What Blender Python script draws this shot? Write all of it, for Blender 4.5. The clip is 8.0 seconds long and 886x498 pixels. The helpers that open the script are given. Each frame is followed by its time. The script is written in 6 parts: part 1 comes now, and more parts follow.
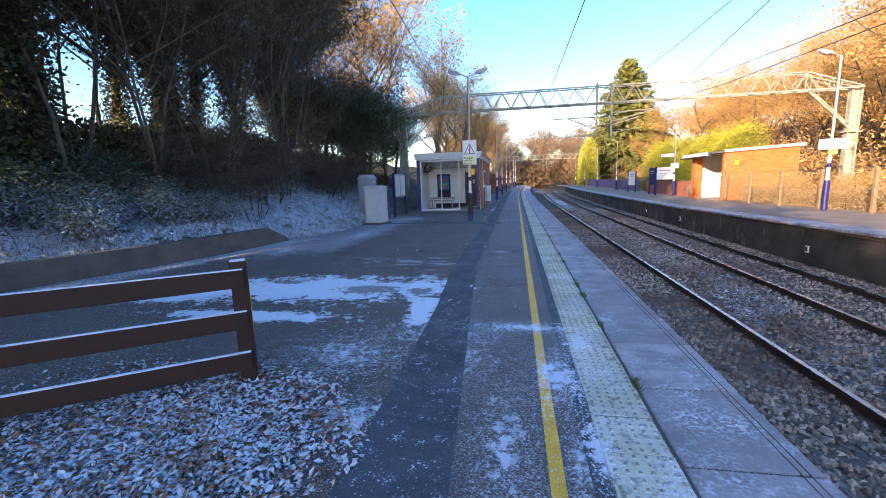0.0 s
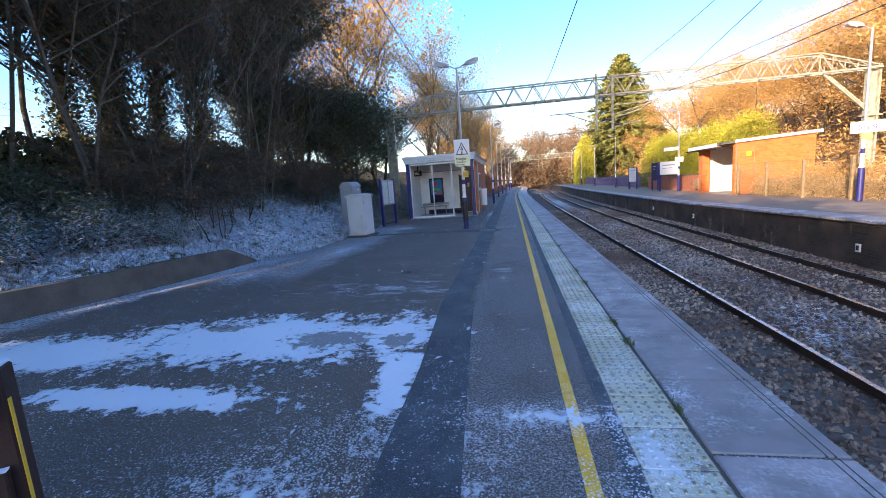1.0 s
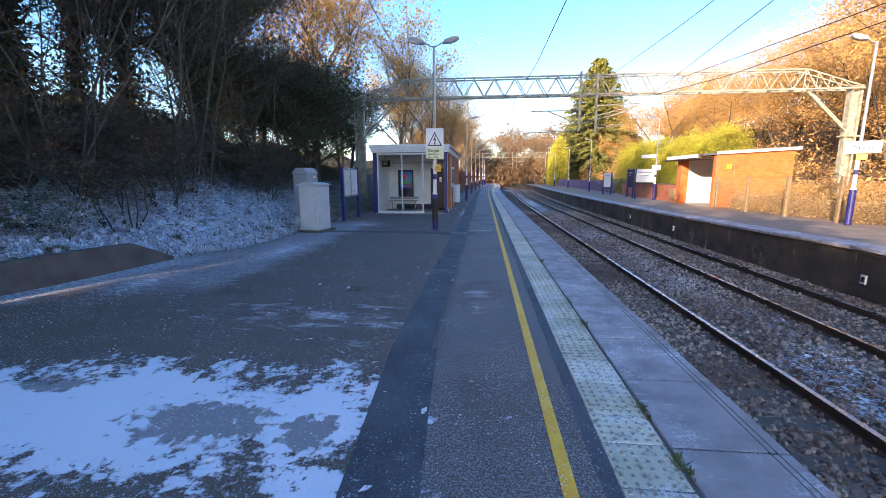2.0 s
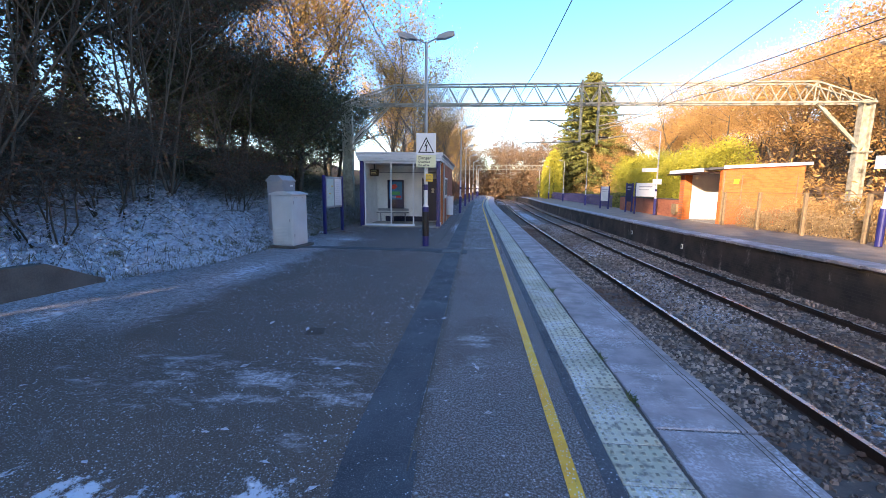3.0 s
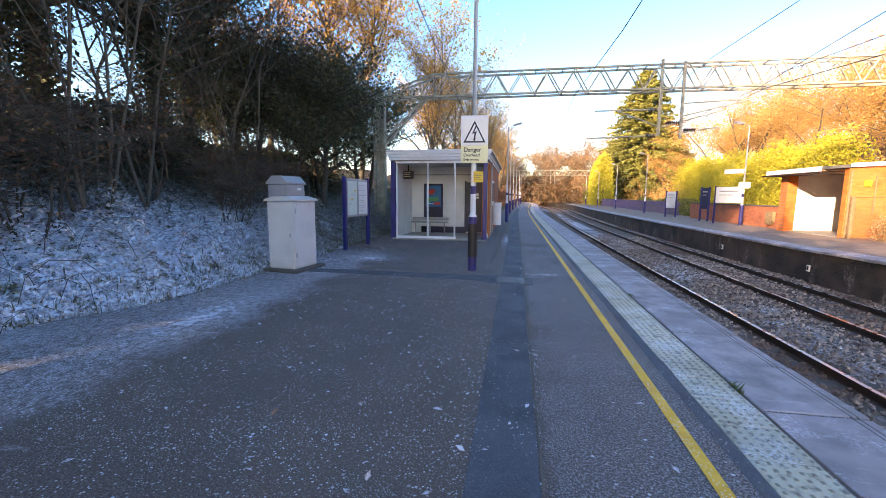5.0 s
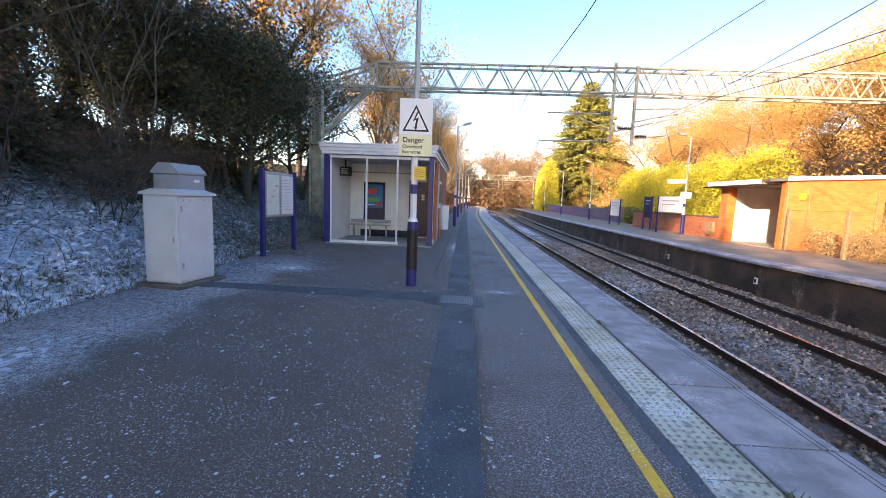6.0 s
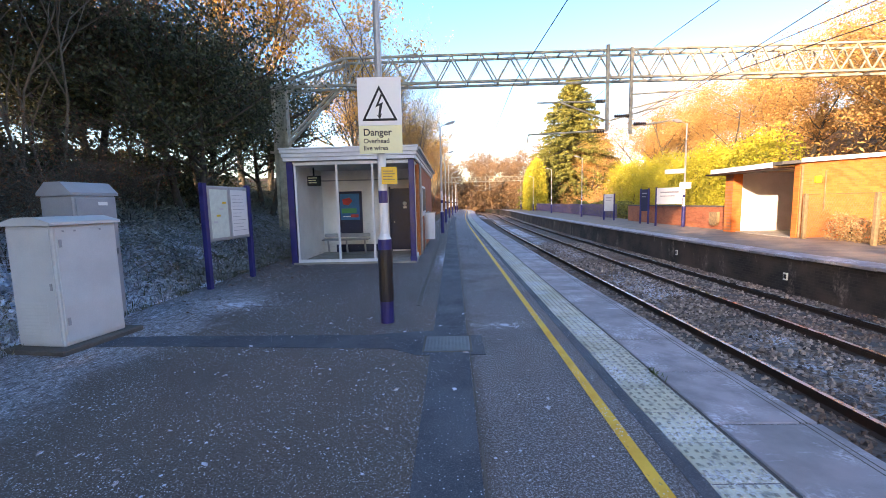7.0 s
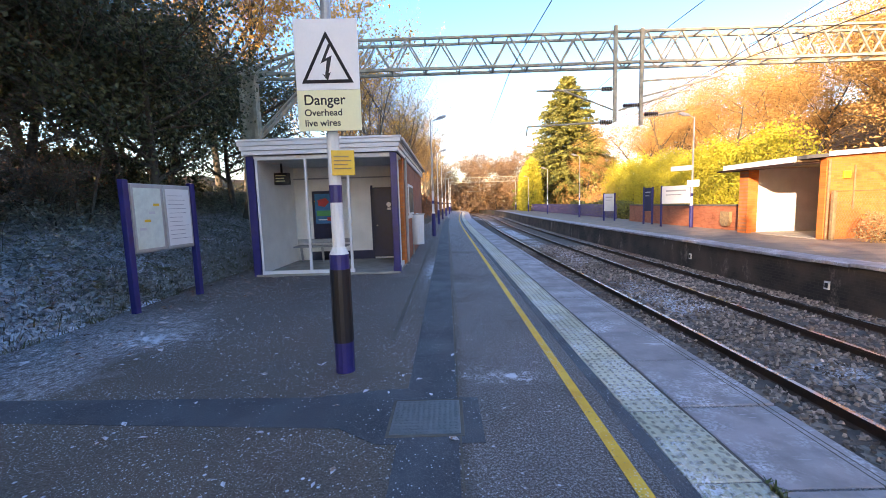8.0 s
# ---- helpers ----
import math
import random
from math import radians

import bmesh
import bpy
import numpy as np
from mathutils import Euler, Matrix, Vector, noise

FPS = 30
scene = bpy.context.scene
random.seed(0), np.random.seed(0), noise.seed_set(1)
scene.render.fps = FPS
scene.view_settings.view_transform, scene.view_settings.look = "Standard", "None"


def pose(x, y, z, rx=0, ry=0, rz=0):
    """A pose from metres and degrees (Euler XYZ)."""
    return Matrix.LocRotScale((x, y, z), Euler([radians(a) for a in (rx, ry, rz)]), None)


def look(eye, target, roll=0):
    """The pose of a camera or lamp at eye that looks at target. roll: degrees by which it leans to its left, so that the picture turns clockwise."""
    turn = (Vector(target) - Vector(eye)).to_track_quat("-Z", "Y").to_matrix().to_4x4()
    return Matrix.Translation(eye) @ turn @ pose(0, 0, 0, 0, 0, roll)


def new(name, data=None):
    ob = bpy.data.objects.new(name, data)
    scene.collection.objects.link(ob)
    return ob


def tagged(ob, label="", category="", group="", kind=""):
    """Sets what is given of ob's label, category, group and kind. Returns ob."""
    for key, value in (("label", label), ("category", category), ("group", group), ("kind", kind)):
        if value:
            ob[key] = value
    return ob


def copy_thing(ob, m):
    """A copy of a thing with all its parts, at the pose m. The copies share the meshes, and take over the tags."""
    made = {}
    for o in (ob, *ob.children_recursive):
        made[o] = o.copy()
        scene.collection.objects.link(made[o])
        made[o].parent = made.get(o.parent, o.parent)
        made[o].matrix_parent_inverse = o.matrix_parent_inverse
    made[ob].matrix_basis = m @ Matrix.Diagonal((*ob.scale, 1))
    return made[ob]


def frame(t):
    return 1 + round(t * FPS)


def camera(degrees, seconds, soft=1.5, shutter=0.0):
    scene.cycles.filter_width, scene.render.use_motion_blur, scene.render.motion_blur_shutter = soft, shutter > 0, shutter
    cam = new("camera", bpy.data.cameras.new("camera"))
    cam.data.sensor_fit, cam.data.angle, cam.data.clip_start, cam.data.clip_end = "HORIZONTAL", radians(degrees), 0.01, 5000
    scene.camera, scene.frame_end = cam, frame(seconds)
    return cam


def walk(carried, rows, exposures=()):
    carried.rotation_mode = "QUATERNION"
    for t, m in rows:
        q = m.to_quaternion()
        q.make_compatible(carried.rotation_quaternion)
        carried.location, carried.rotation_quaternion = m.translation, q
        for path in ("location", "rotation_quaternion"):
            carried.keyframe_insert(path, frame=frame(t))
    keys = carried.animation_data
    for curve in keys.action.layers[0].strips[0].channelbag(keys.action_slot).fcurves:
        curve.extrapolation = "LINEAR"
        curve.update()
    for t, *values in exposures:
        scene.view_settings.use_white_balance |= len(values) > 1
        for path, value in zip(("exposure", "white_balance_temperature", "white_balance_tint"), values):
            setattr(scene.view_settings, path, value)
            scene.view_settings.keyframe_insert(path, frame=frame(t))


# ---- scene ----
cam = camera(93.8, 8.0, 0.6)
PATH = [
    (0, (-0.076, -0.164, 1.619), (-0.423, 1.78, 1.298), -1.8),
    (0.5, (-0.127, 0.749, 1.61), (-0.482, 2.695, 1.317), -1.1),
    (1, (-0.211, 1.588, 1.624), (-0.548, 3.536, 1.322), -4.1),
    (1.5, (-0.24, 2.418, 1.664), (-0.546, 4.37, 1.357), -4.5),
    (1.7, (-0.286, 2.787, 1.709), (-0.532, 4.74, 1.355), -1.8),
    (2.8, (-0.429, 4.479, 1.6), (-0.577, 6.454, 1.326), 0.5),
    (3, (-0.448, 4.774, 1.671), (-0.603, 6.747, 1.382), 0.6),
    (3.5, (-0.567, 5.596, 1.645), (-0.967, 7.536, 1.368), -1.3),
    (4, (-0.812, 6.364, 1.628), (-1.336, 8.278, 1.375), 0.0),
    (4.5, (-0.915, 7.162, 1.596), (-1.421, 9.085, 1.382), -1.4),
    (5, (-1.017, 7.973, 1.588), (-1.356, 9.927, 1.331), 0.4),
    (5.2, (-1.02, 8.297, 1.627), (-1.263, 10.264, 1.358), 0.7),
    (6.3, (-1.0, 9.993, 1.544), (-1.066, 11.979, 1.309), 1.7),
    (6.5, (-0.981, 10.358, 1.561), (-1.035, 12.343, 1.318), 0.3),
    (7, (-0.982, 11.205, 1.597), (-1.032, 13.193, 1.378), -1.3),
    (7.5, (-0.982, 12.057, 1.578), (-1.016, 14.045, 1.361), 0.1),
    (8, (-0.875, 12.853, 1.575), (-0.899, 14.842, 1.361), -1.7),
]
EXPOSURES = [(0, 2.16, 6250, 22), (3, 2.12, 6250, 22), (4.5, 2.46, 7250, 25), (8, 2.48, 7300, 26)]
walk(cam, [(t, look(eye, target, roll)) for t, eye, target, roll in PATH], EXPOSURES)

# ---- world and sun ----
SUN_DIR = Vector((-0.493, -0.832, 0.2588)).normalized()
world = bpy.data.worlds.new("sky_world")
scene.world = world
world.use_nodes = True
wt = world.node_tree
sky = wt.nodes.new("ShaderNodeTexSky")
sky.sky_type = 'NISHITA'
sky.sun_disc = False
sky.sun_elevation = math.asin(SUN_DIR.z)
sky.sun_rotation = math.atan2(SUN_DIR.x, SUN_DIR.y)
sky.altitude, sky.air_density, sky.dust_density, sky.ozone_density = 60.0, 1.0, 1.2, 1.6
deep = wt.nodes.new("ShaderNodeHueSaturation")
deep.inputs["Saturation"].default_value = 1.35
wt.links.new(sky.outputs[0], deep.inputs["Color"])
wt.links.new(deep.outputs[0], wt.nodes["Background"].inputs[0])
wt.nodes["Background"].inputs[1].default_value = 0.125
sun_data = bpy.data.lights.new("sun", 'SUN')
sun_data.energy, sun_data.angle, sun_data.color = 2.4, radians(0.6), (1.0, 0.80, 0.55)
sun = new("sun", sun_data)
sun.matrix_world = look(SUN_DIR * 100, (0, 0, 0))


# ---- material helpers ----
class Mat:
    """A node material built step by step."""

    def __init__(self, name, rough=0.8, metal=0.0):
        self.m = bpy.data.materials.new(name)
        self.m.use_nodes = True
        self.t = self.m.node_tree
        self.b = self.t.nodes["Principled BSDF"]
        self.b.inputs["Roughness"].default_value = rough
        self.b.inputs["Metallic"].default_value = metal
        self.geo = self.t.nodes.new("ShaderNodeNewGeometry")
        self.pos = self.geo.outputs["Position"]
        tc = self.t.nodes.new("ShaderNodeTexCoord")
        self.obj = tc.outputs["Object"]

    def put(self, sock, v):
        if hasattr(v, "is_output"):
            self.t.links.new(v, sock)
        elif isinstance(v, tuple):
            sock.default_value = (*v, 1.0) if len(v) == 3 and sock.type == 'RGBA' else v
        else:
            sock.default_value = v

    def noise(self, scale, detail=4.0, vec=None, rough=0.55, dist=0.0):
        n = self.t.nodes.new("ShaderNodeTexNoise")
        n.inputs["Scale"].default_value = scale
        n.inputs["Detail"].default_value = detail
        n.inputs["Roughness"].default_value = rough
        n.inputs["Distortion"].default_value = dist
        self.t.links.new(vec or self.pos, n.inputs["Vector"])
        return n.outputs["Fac"]

    def vor(self, scale, out="Distance", vec=None):
        n = self.t.nodes.new("ShaderNodeTexVoronoi")
        n.inputs["Scale"].default_value = scale
        self.t.links.new(vec or self.pos, n.inputs["Vector"])
        return n.outputs[out]

    def math(self, op, a, b=0.0):
        n = self.t.nodes.new("ShaderNodeMath")
        n.operation = op
        self.put(n.inputs[0], a)
        self.put(n.inputs[1], b)
        return n.outputs[0]

    def step(self, v, lo, hi, a=0.0, b=1.0):
        n = self.t.nodes.new("ShaderNodeMapRange")
        n.interpolation_type = 'SMOOTHSTEP'
        self.put(n.inputs["Value"], v)
        for key, val in (("From Min", lo), ("From Max", hi), ("To Min", a), ("To Max", b)):
            n.inputs[key].default_value = val
        return n.outputs["Result"]

    def mix(self, f, a, b):
        n = self.t.nodes.new("ShaderNodeMix")
        n.data_type = 'RGBA'
        self.put(n.inputs[0], f)
        self.put(n.inputs[6], a)
        self.put(n.inputs[7], b)
        return n.outputs[2]

    def xyz(self, v=None):
        n = self.t.nodes.new("ShaderNodeSeparateXYZ")
        self.t.links.new(v or self.pos, n.inputs[0])
        return n.outputs

    def scaled(self, sx, sy, sz, v=None):
        n = self.t.nodes.new("ShaderNodeMapping")
        n.inputs["Scale"].default_value = (sx, sy, sz)
        self.t.links.new(v or self.pos, n.inputs["Vector"])
        return n.outputs[0]

    def rand(self):
        return self.t.nodes.new("ShaderNodeObjectInfo").outputs["Random"]

    def island(self):
        return self.geo.outputs["Random Per Island"]

    def up(self):
        return self.xyz(self.geo.outputs["Normal"])[2]

    def bump(self, h, strength=0.4, dist=0.01):
        n = self.t.nodes.new("ShaderNodeBump")
        n.inputs["Strength"].default_value = strength
        n.inputs["Distance"].default_value = dist
        self.t.links.new(h, n.inputs["Height"])
        self.t.links.new(n.outputs[0], self.b.inputs["Normal"])
        return self

    def colour(self, c):
        self.put(self.b.inputs["Base Color"], c)
        return self

    def rough(self, r):
        self.put(self.b.inputs["Roughness"], r)
        return self

    def drift(self):
        """The blown snow that lies across the yellow line and the slabs near the start."""
        f = self.blobs([(0.26, 3.15, 0.30, 0.75), (0.05, 4.3, 0.8, 0.22), (0.42, 2.25, 0.15, 0.45), (0.55, 3.9, 0.3, 0.5)])
        n = self.math('MULTIPLY', self.math('SUBTRACT', self.noise(8.5, 8.0, None, 0.78), 0.55), 3.0)
        both = self.math('ADD', f, n)
        return self.math('MAXIMUM', self.step(both, 0.35, 0.6), self.math('MULTIPLY', self.step(both, -0.25, 0.2), self.crumbs(55.0)))

    def crumbs(self, scale=55.0):
        """Grains of frozen snow."""
        return self.step(self.vor(scale), 0.44, 0.30)

    def blobs(self, ells):
        """The union of soft ellipses (cx, cy, rx, ry): 1 in their middle, 0 at the rim, below 0 outside."""
        x, y, _ = self.xyz()
        best = None
        for cx, cy, rx, ry in ells:
            a = self.math('MULTIPLY', self.math('SUBTRACT', x, cx), 1 / rx)
            b = self.math('MULTIPLY', self.math('SUBTRACT', y, cy), 1 / ry)
            d = self.math('SUBTRACT', 1.0, self.math('SQRT', self.math('ADD', self.math('MULTIPLY', a, a), self.math('MULTIPLY', b, b))))
            best = d if best is None else self.math('MAXIMUM', best, d)
        return best


def plain(name, c, rough=0.6, metal=0.0, vary=0.18, scale=6.0, bump=0.15, fine=60.0):
    """Paint, metal or concrete with stains at two scales and fine relief."""
    k = Mat(name, rough, metal)
    a = k.noise(scale, 5.0)
    f = k.noise(fine, 3.0)
    dark = tuple(v * (1 - vary) for v in c)
    light = tuple(min(1.0, v * (1 + vary * 0.6)) for v in c)
    k.colour(k.mix(k.step(k.math('ADD', k.math('MULTIPLY', a, 0.7), k.math('MULTIPLY', f, 0.3)), 0.3, 0.7), dark, light))
    k.rough(k.step(a, 0.2, 0.8, max(0.05, rough - 0.12), min(1.0, rough + 0.12)))
    k.bump(f, bump, 0.004)
    return k.m


FROST = (0.78, 0.82, 0.92)


def make_asphalt():
    k = Mat("frosty_asphalt", 0.75)
    big = k.noise(0.55, 5.0)
    grit = k.noise(70.0, 4.0, None, 0.8)
    base = k.mix(k.step(big, 0.3, 0.7), (0.088, 0.061, 0.046), (0.19, 0.134, 0.100))
    base = k.mix(k.step(grit, 0.42, 0.64), base, (0.33, 0.28, 0.25))
    base = k.mix(k.math('MULTIPLY', k.step(k.vor(55.0), 0.10, 0.30), 0.45), base, (0.04, 0.034, 0.032))
    speck = k.math('MULTIPLY', k.step(k.vor(30.0), 0.24, 0.12), k.step(k.noise(1.1, 5.0), 0.28, 0.58))
    salt = k.math('MULTIPLY', k.step(k.vor(75.0), 0.27, 0.15), k.step(k.noise(1.7, 5.0), 0.34, 0.62, 0.25, 1.0))
    speck = k.math('MAXIMUM', speck, salt)
    crumbs = k.math('MULTIPLY', k.step(k.vor(11.0), 0.16, 0.10), k.step(k.noise(3.1, 3.0), 0.46, 0.60))
    field = k.blobs([(-3.2, 5.85, 2.5, 0.95), (-1.55, 5.95, 0.55, 0.85), (-1.25, 4.9, 0.26, 0.8), (-5.6, 5.4, 2.0, 0.7), (-3.4, 4.45, 1.5, 0.28)])
    ragged = k.math('ADD', field, k.math('MULTIPLY', k.math('SUBTRACT', k.noise(2.6, 9.0, None, 0.74), 0.52), 2.4))
    ragged = k.math('ADD', ragged, k.math('MULTIPLY', k.math('SUBTRACT', k.noise(10.0, 7.0, None, 0.78), 0.5), 1.9))
    hole = k.math('ADD', k.blobs([(-2.3, 5.8, 0.62, 0.34), (-1.5, 5.75, 0.26, 0.22), (-3.9, 6.2, 0.4, 0.16)]), k.math('MULTIPLY', k.math('SUBTRACT', k.noise(9.0, 6.0), 0.5), 2.2))
    hole = k.step(hole, 0.15, 0.4, 1.0, 0.25)
    snow = k.math('MULTIPLY', k.step(ragged, 0.08, 0.26), hole)
    field2 = k.blobs([(-0.2, 4.3, 1.0, 0.30), (-0.5, 3.5, 0.30, 0.5), (-1.7, 3.4, 1.2, 0.9), (-0.6, 3.4, 0.7, 0.7), (0.36, 3.25, 0.22, 0.8), (-2.5, 1.9, 1.6, 1.3), (-1.2, 2.4, 0.8, 0.6), (-0.9, 4.0, 1.5, 0.6), (-0.15, 2.2, 0.35, 1.6), (0.3, 2.0, 0.2, 0.7), (-2.6, 1.6, 2.2, 1.5), (-0.35, 16.5, 0.6, 0.3), (-4.6, 17.9, 1.2, 0.8), (-5.0, 12.6, 0.9, 3.2), (-5.9, 9.4, 0.8, 1.6), (-1.3, 23.0, 0.3, 3.0)])
    thin = k.math('ADD', k.math('MULTIPLY', field2, 0.85), k.math('MULTIPLY', k.math('SUBTRACT', k.noise(9.0, 7.0, None, 0.75), 0.56), 2.6))
    snow2 = k.math('MULTIPLY', k.step(thin, -0.05, 0.4), k.math('MAXIMUM', k.math('MULTIPLY', k.crumbs(52.0), 0.9), k.step(thin, 0.42, 0.7, 0.0, 0.9)))
    snow2 = k.math('MAXIMUM', snow2, k.drift())
    streak = k.math('ADD', k.noise(1.0, 7.0, k.scaled(1.4, 3.4, 1.0), 0.75), k.math('MULTIPLY', k.blobs([(-2.4, 8.0, 4.5, 1.6), (-5.4, 13.0, 1.5, 4.2), (-5.2, 9.6, 2.0, 2.4), (-0.2, 16.9, 0.5, 0.25), (-4.9, 18.2, 1.2, 0.7), (-0.4, 9.0, 0.5, 2.0)]), 0.27))
    snow3 = k.math('MULTIPLY', k.step(streak, 0.70, 0.86), k.step(k.noise(26.0, 4.0, None, 0.8), 0.42, 0.60, 0.25, 0.9))
    x, y, z = k.xyz()
    edge = k.math('ADD', x, k.math('MULTIPLY', k.math('SUBTRACT', k.noise(1.3, 5.0), 0.5), 1.6))
    margin = k.math('MULTIPLY', k.step(edge, -4.2, -4.75), k.math('MULTIPLY', k.step(y, 8.6, 9.8), k.step(y, 20.0, 18.0)))
    margin = k.math('MULTIPLY', margin, k.step(k.noise(17.0, 6.0, k.scaled(1.0, 0.6, 1.0), 0.8), 0.42, 0.54, 0.1, 0.85))
    margin = k.math('MULTIPLY', margin, k.math('MAXIMUM', k.crumbs(40.0), 0.35))
    toe = k.math('ADD', k.math('ADD', x, 6.6), k.math('MULTIPLY', k.math('SUBTRACT', 11.2, y), 0.25))
    toe = k.math('ADD', toe, k.math('MULTIPLY', k.math('SUBTRACT', k.noise(2.1, 5.0), 0.5), 0.9))
    toe = k.math('MULTIPLY', k.math('MULTIPLY', k.step(toe, 0.75, 0.25), k.step(y, 12.4, 11.0)), k.step(k.noise(17.0, 6.0, None, 0.8), 0.42, 0.56, 0.1, 0.85))
    snow2 = k.math('MAXIMUM', snow2, k.math('MAXIMUM', toe, margin))
    walked = k.math('MULTIPLY', k.step(x, -0.85, -0.70), k.step(k.noise(0.9, 5.0), 0.25, 0.55, 0.35, 1.0))
    dust = k.math('MULTIPLY', walked, k.step(k.noise(60.0, 6.0, None, 0.85), 0.49, 0.58, 0.05, 0.65))
    snow3 = k.math('MAXIMUM', snow3, dust)
    fr = k.math('MAXIMUM', k.math('MAXIMUM', snow, snow2), k.math('MAXIMUM', snow3, k.math('MAXIMUM', speck, crumbs)))
    k.colour(k.mix(fr, base, FROST))
    k.rough(k.math('MAXIMUM', k.math('MULTIPLY', fr, 0.9), k.step(big, 0.3, 0.7, 0.72, 0.92)))
    k.bump(k.math('ADD', k.math('MULTIPLY', grit, 0.5), k.math('MULTIPLY', fr, 1.6)), 0.9, 0.015)
    return k.m


def make_patch():
    k = Mat("dark_patch_asphalt", 0.6)
    grit = k.noise(140.0, 2.0)
    base = k.mix(k.step(k.noise(1.3, 5.0), 0.3, 0.7), (0.035, 0.040, 0.050), (0.075, 0.085, 0.102))
    base = k.mix(k.step(grit, 0.45, 0.8), base, (0.16, 0.17, 0.19))
    sp = k.math('MULTIPLY', k.step(k.vor(30.0), 0.18, 0.08), k.step(k.noise(2.0, 3.0), 0.38, 0.6))
    x, y, z = k.xyz()
    dust = k.math('MULTIPLY', k.step(k.noise(8.0, 7.0, None, 0.78), 0.53, 0.62), k.step(k.math('ABSOLUTE', k.math('SUBTRACT', y, 3.4)), 2.6, 1.2))
    dust = k.math('MULTIPLY', dust, k.crumbs(52.0))
    dust = k.math('MAXIMUM', dust, k.drift())
    k.colour(k.mix(k.math('MAXIMUM', sp, k.math('MULTIPLY', dust, 0.85)), base, FROST)).rough(k.step(k.noise(2.4), 0.3, 0.7, 0.66, 0.9)).bump(grit, 0.5, 0.006)
    return k.m


def make_coping():
    k = Mat("frosted_coping_concrete", 0.8)
    base = k.mix(k.rand(), (0.30, 0.275, 0.29), (0.42, 0.38, 0.40))
    base = k.mix(k.step(k.noise(3.0, 5.0), 0.35, 0.7), base, (0.23, 0.22, 0.225))
    fr = k.math('MULTIPLY', k.step(k.noise(1.2, 6.0, None, 0.7), 0.45, 0.75), k.step(k.noise(45.0, 3.0), 0.42, 0.62))
    streak = k.math('MULTIPLY', k.step(k.noise(2.2, 5.0, k.scaled(0.8, 4.5, 1.0), 0.7), 0.60, 0.72), 0.5)
    k.colour(k.mix(k.math('MAXIMUM', fr, streak), base, FROST)).bump(k.noise(90.0, 3.0), 0.5, 0.006)
    return k.m


def make_tactile():
    k = Mat("buff_tactile_concrete", 0.85)
    base = k.mix(k.rand(), (0.44, 0.43, 0.33), (0.62, 0.59, 0.45))
    base = k.mix(k.step(k.xyz(k.obj)[2], 0.008, 0.0125, 0.0, 0.75), base, (0.15, 0.14, 0.115))
    base = k.mix(k.step(k.noise(14.0, 5.0), 0.48, 0.72), base, (0.22, 0.21, 0.18))
    fr = k.math('MULTIPLY', k.step(k.noise(1.7, 5.0), 0.40, 0.68), k.step(k.noise(60.0, 3.0), 0.40, 0.62, 0.0, 0.8))
    fr = k.math('MAXIMUM', fr, k.math('MULTIPLY', k.drift(), 0.7))
    k.colour(k.mix(fr, base, FROST)).bump(k.noise(110.0, 3.0), 0.4, 0.004)
    return k.m


def make_yellow():
    k = Mat("worn_yellow_line", 0.7)
    wear = k.step(k.noise(28.0, 6.0, None, 0.7), 0.60, 0.72)
    c = k.mix(k.step(k.noise(5.0, 4.0), 0.3, 0.7), (0.80, 0.40, 0.025), (0.92, 0.54, 0.05))
    c = k.mix(wear, c, (0.12, 0.10, 0.08))
    fr = k.math('MULTIPLY', k.step(k.vor(45.0), 0.30, 0.16), k.step(k.noise(2.0), 0.36, 0.56))
    cover = k.drift()
    k.colour(k.mix(k.math('MAXIMUM', fr, cover), c, FROST)).bump(k.noise(120.0, 3.0), 0.4, 0.004)
    return k.m


def make_ballast(name="ballast_stone", stones=False):
    k = Mat(name, 0.9)
    v = k.island() if stones else k.vor(14.0, "Color")
    if stones:
        base = k.mix(v, (0.06, 0.048, 0.040), (0.46, 0.38, 0.32))
    else:
        base = k.mix(k.xyz(v)[0], (0.07, 0.056, 0.046), (0.30, 0.24, 0.20))
    base = k.mix(k.step(k.noise(0.35, 4.0), 0.42, 0.7), base, (0.13, 0.085, 0.065))
    x, y, z = k.xyz()
    six = k.math('MULTIPLY', k.step(k.math('ABSOLUTE', k.math('SUBTRACT', x, 4.7)), 1.1, 0.2), k.step(k.noise(0.45, 5.0), 0.44, 0.60))
    fr = k.math('MULTIPLY', k.math('MULTIPLY', six, k.step(k.up(), 0.3, 0.8)), k.step(k.noise(16.0, 4.0), 0.40, 0.62))
    k.colour(k.mix(fr, base, FROST))
    k.bump(k.vor(14.0), 0.8, 0.04) if not stones else k.bump(k.noise(60.0), 0.4, 0.006)
    return k.m


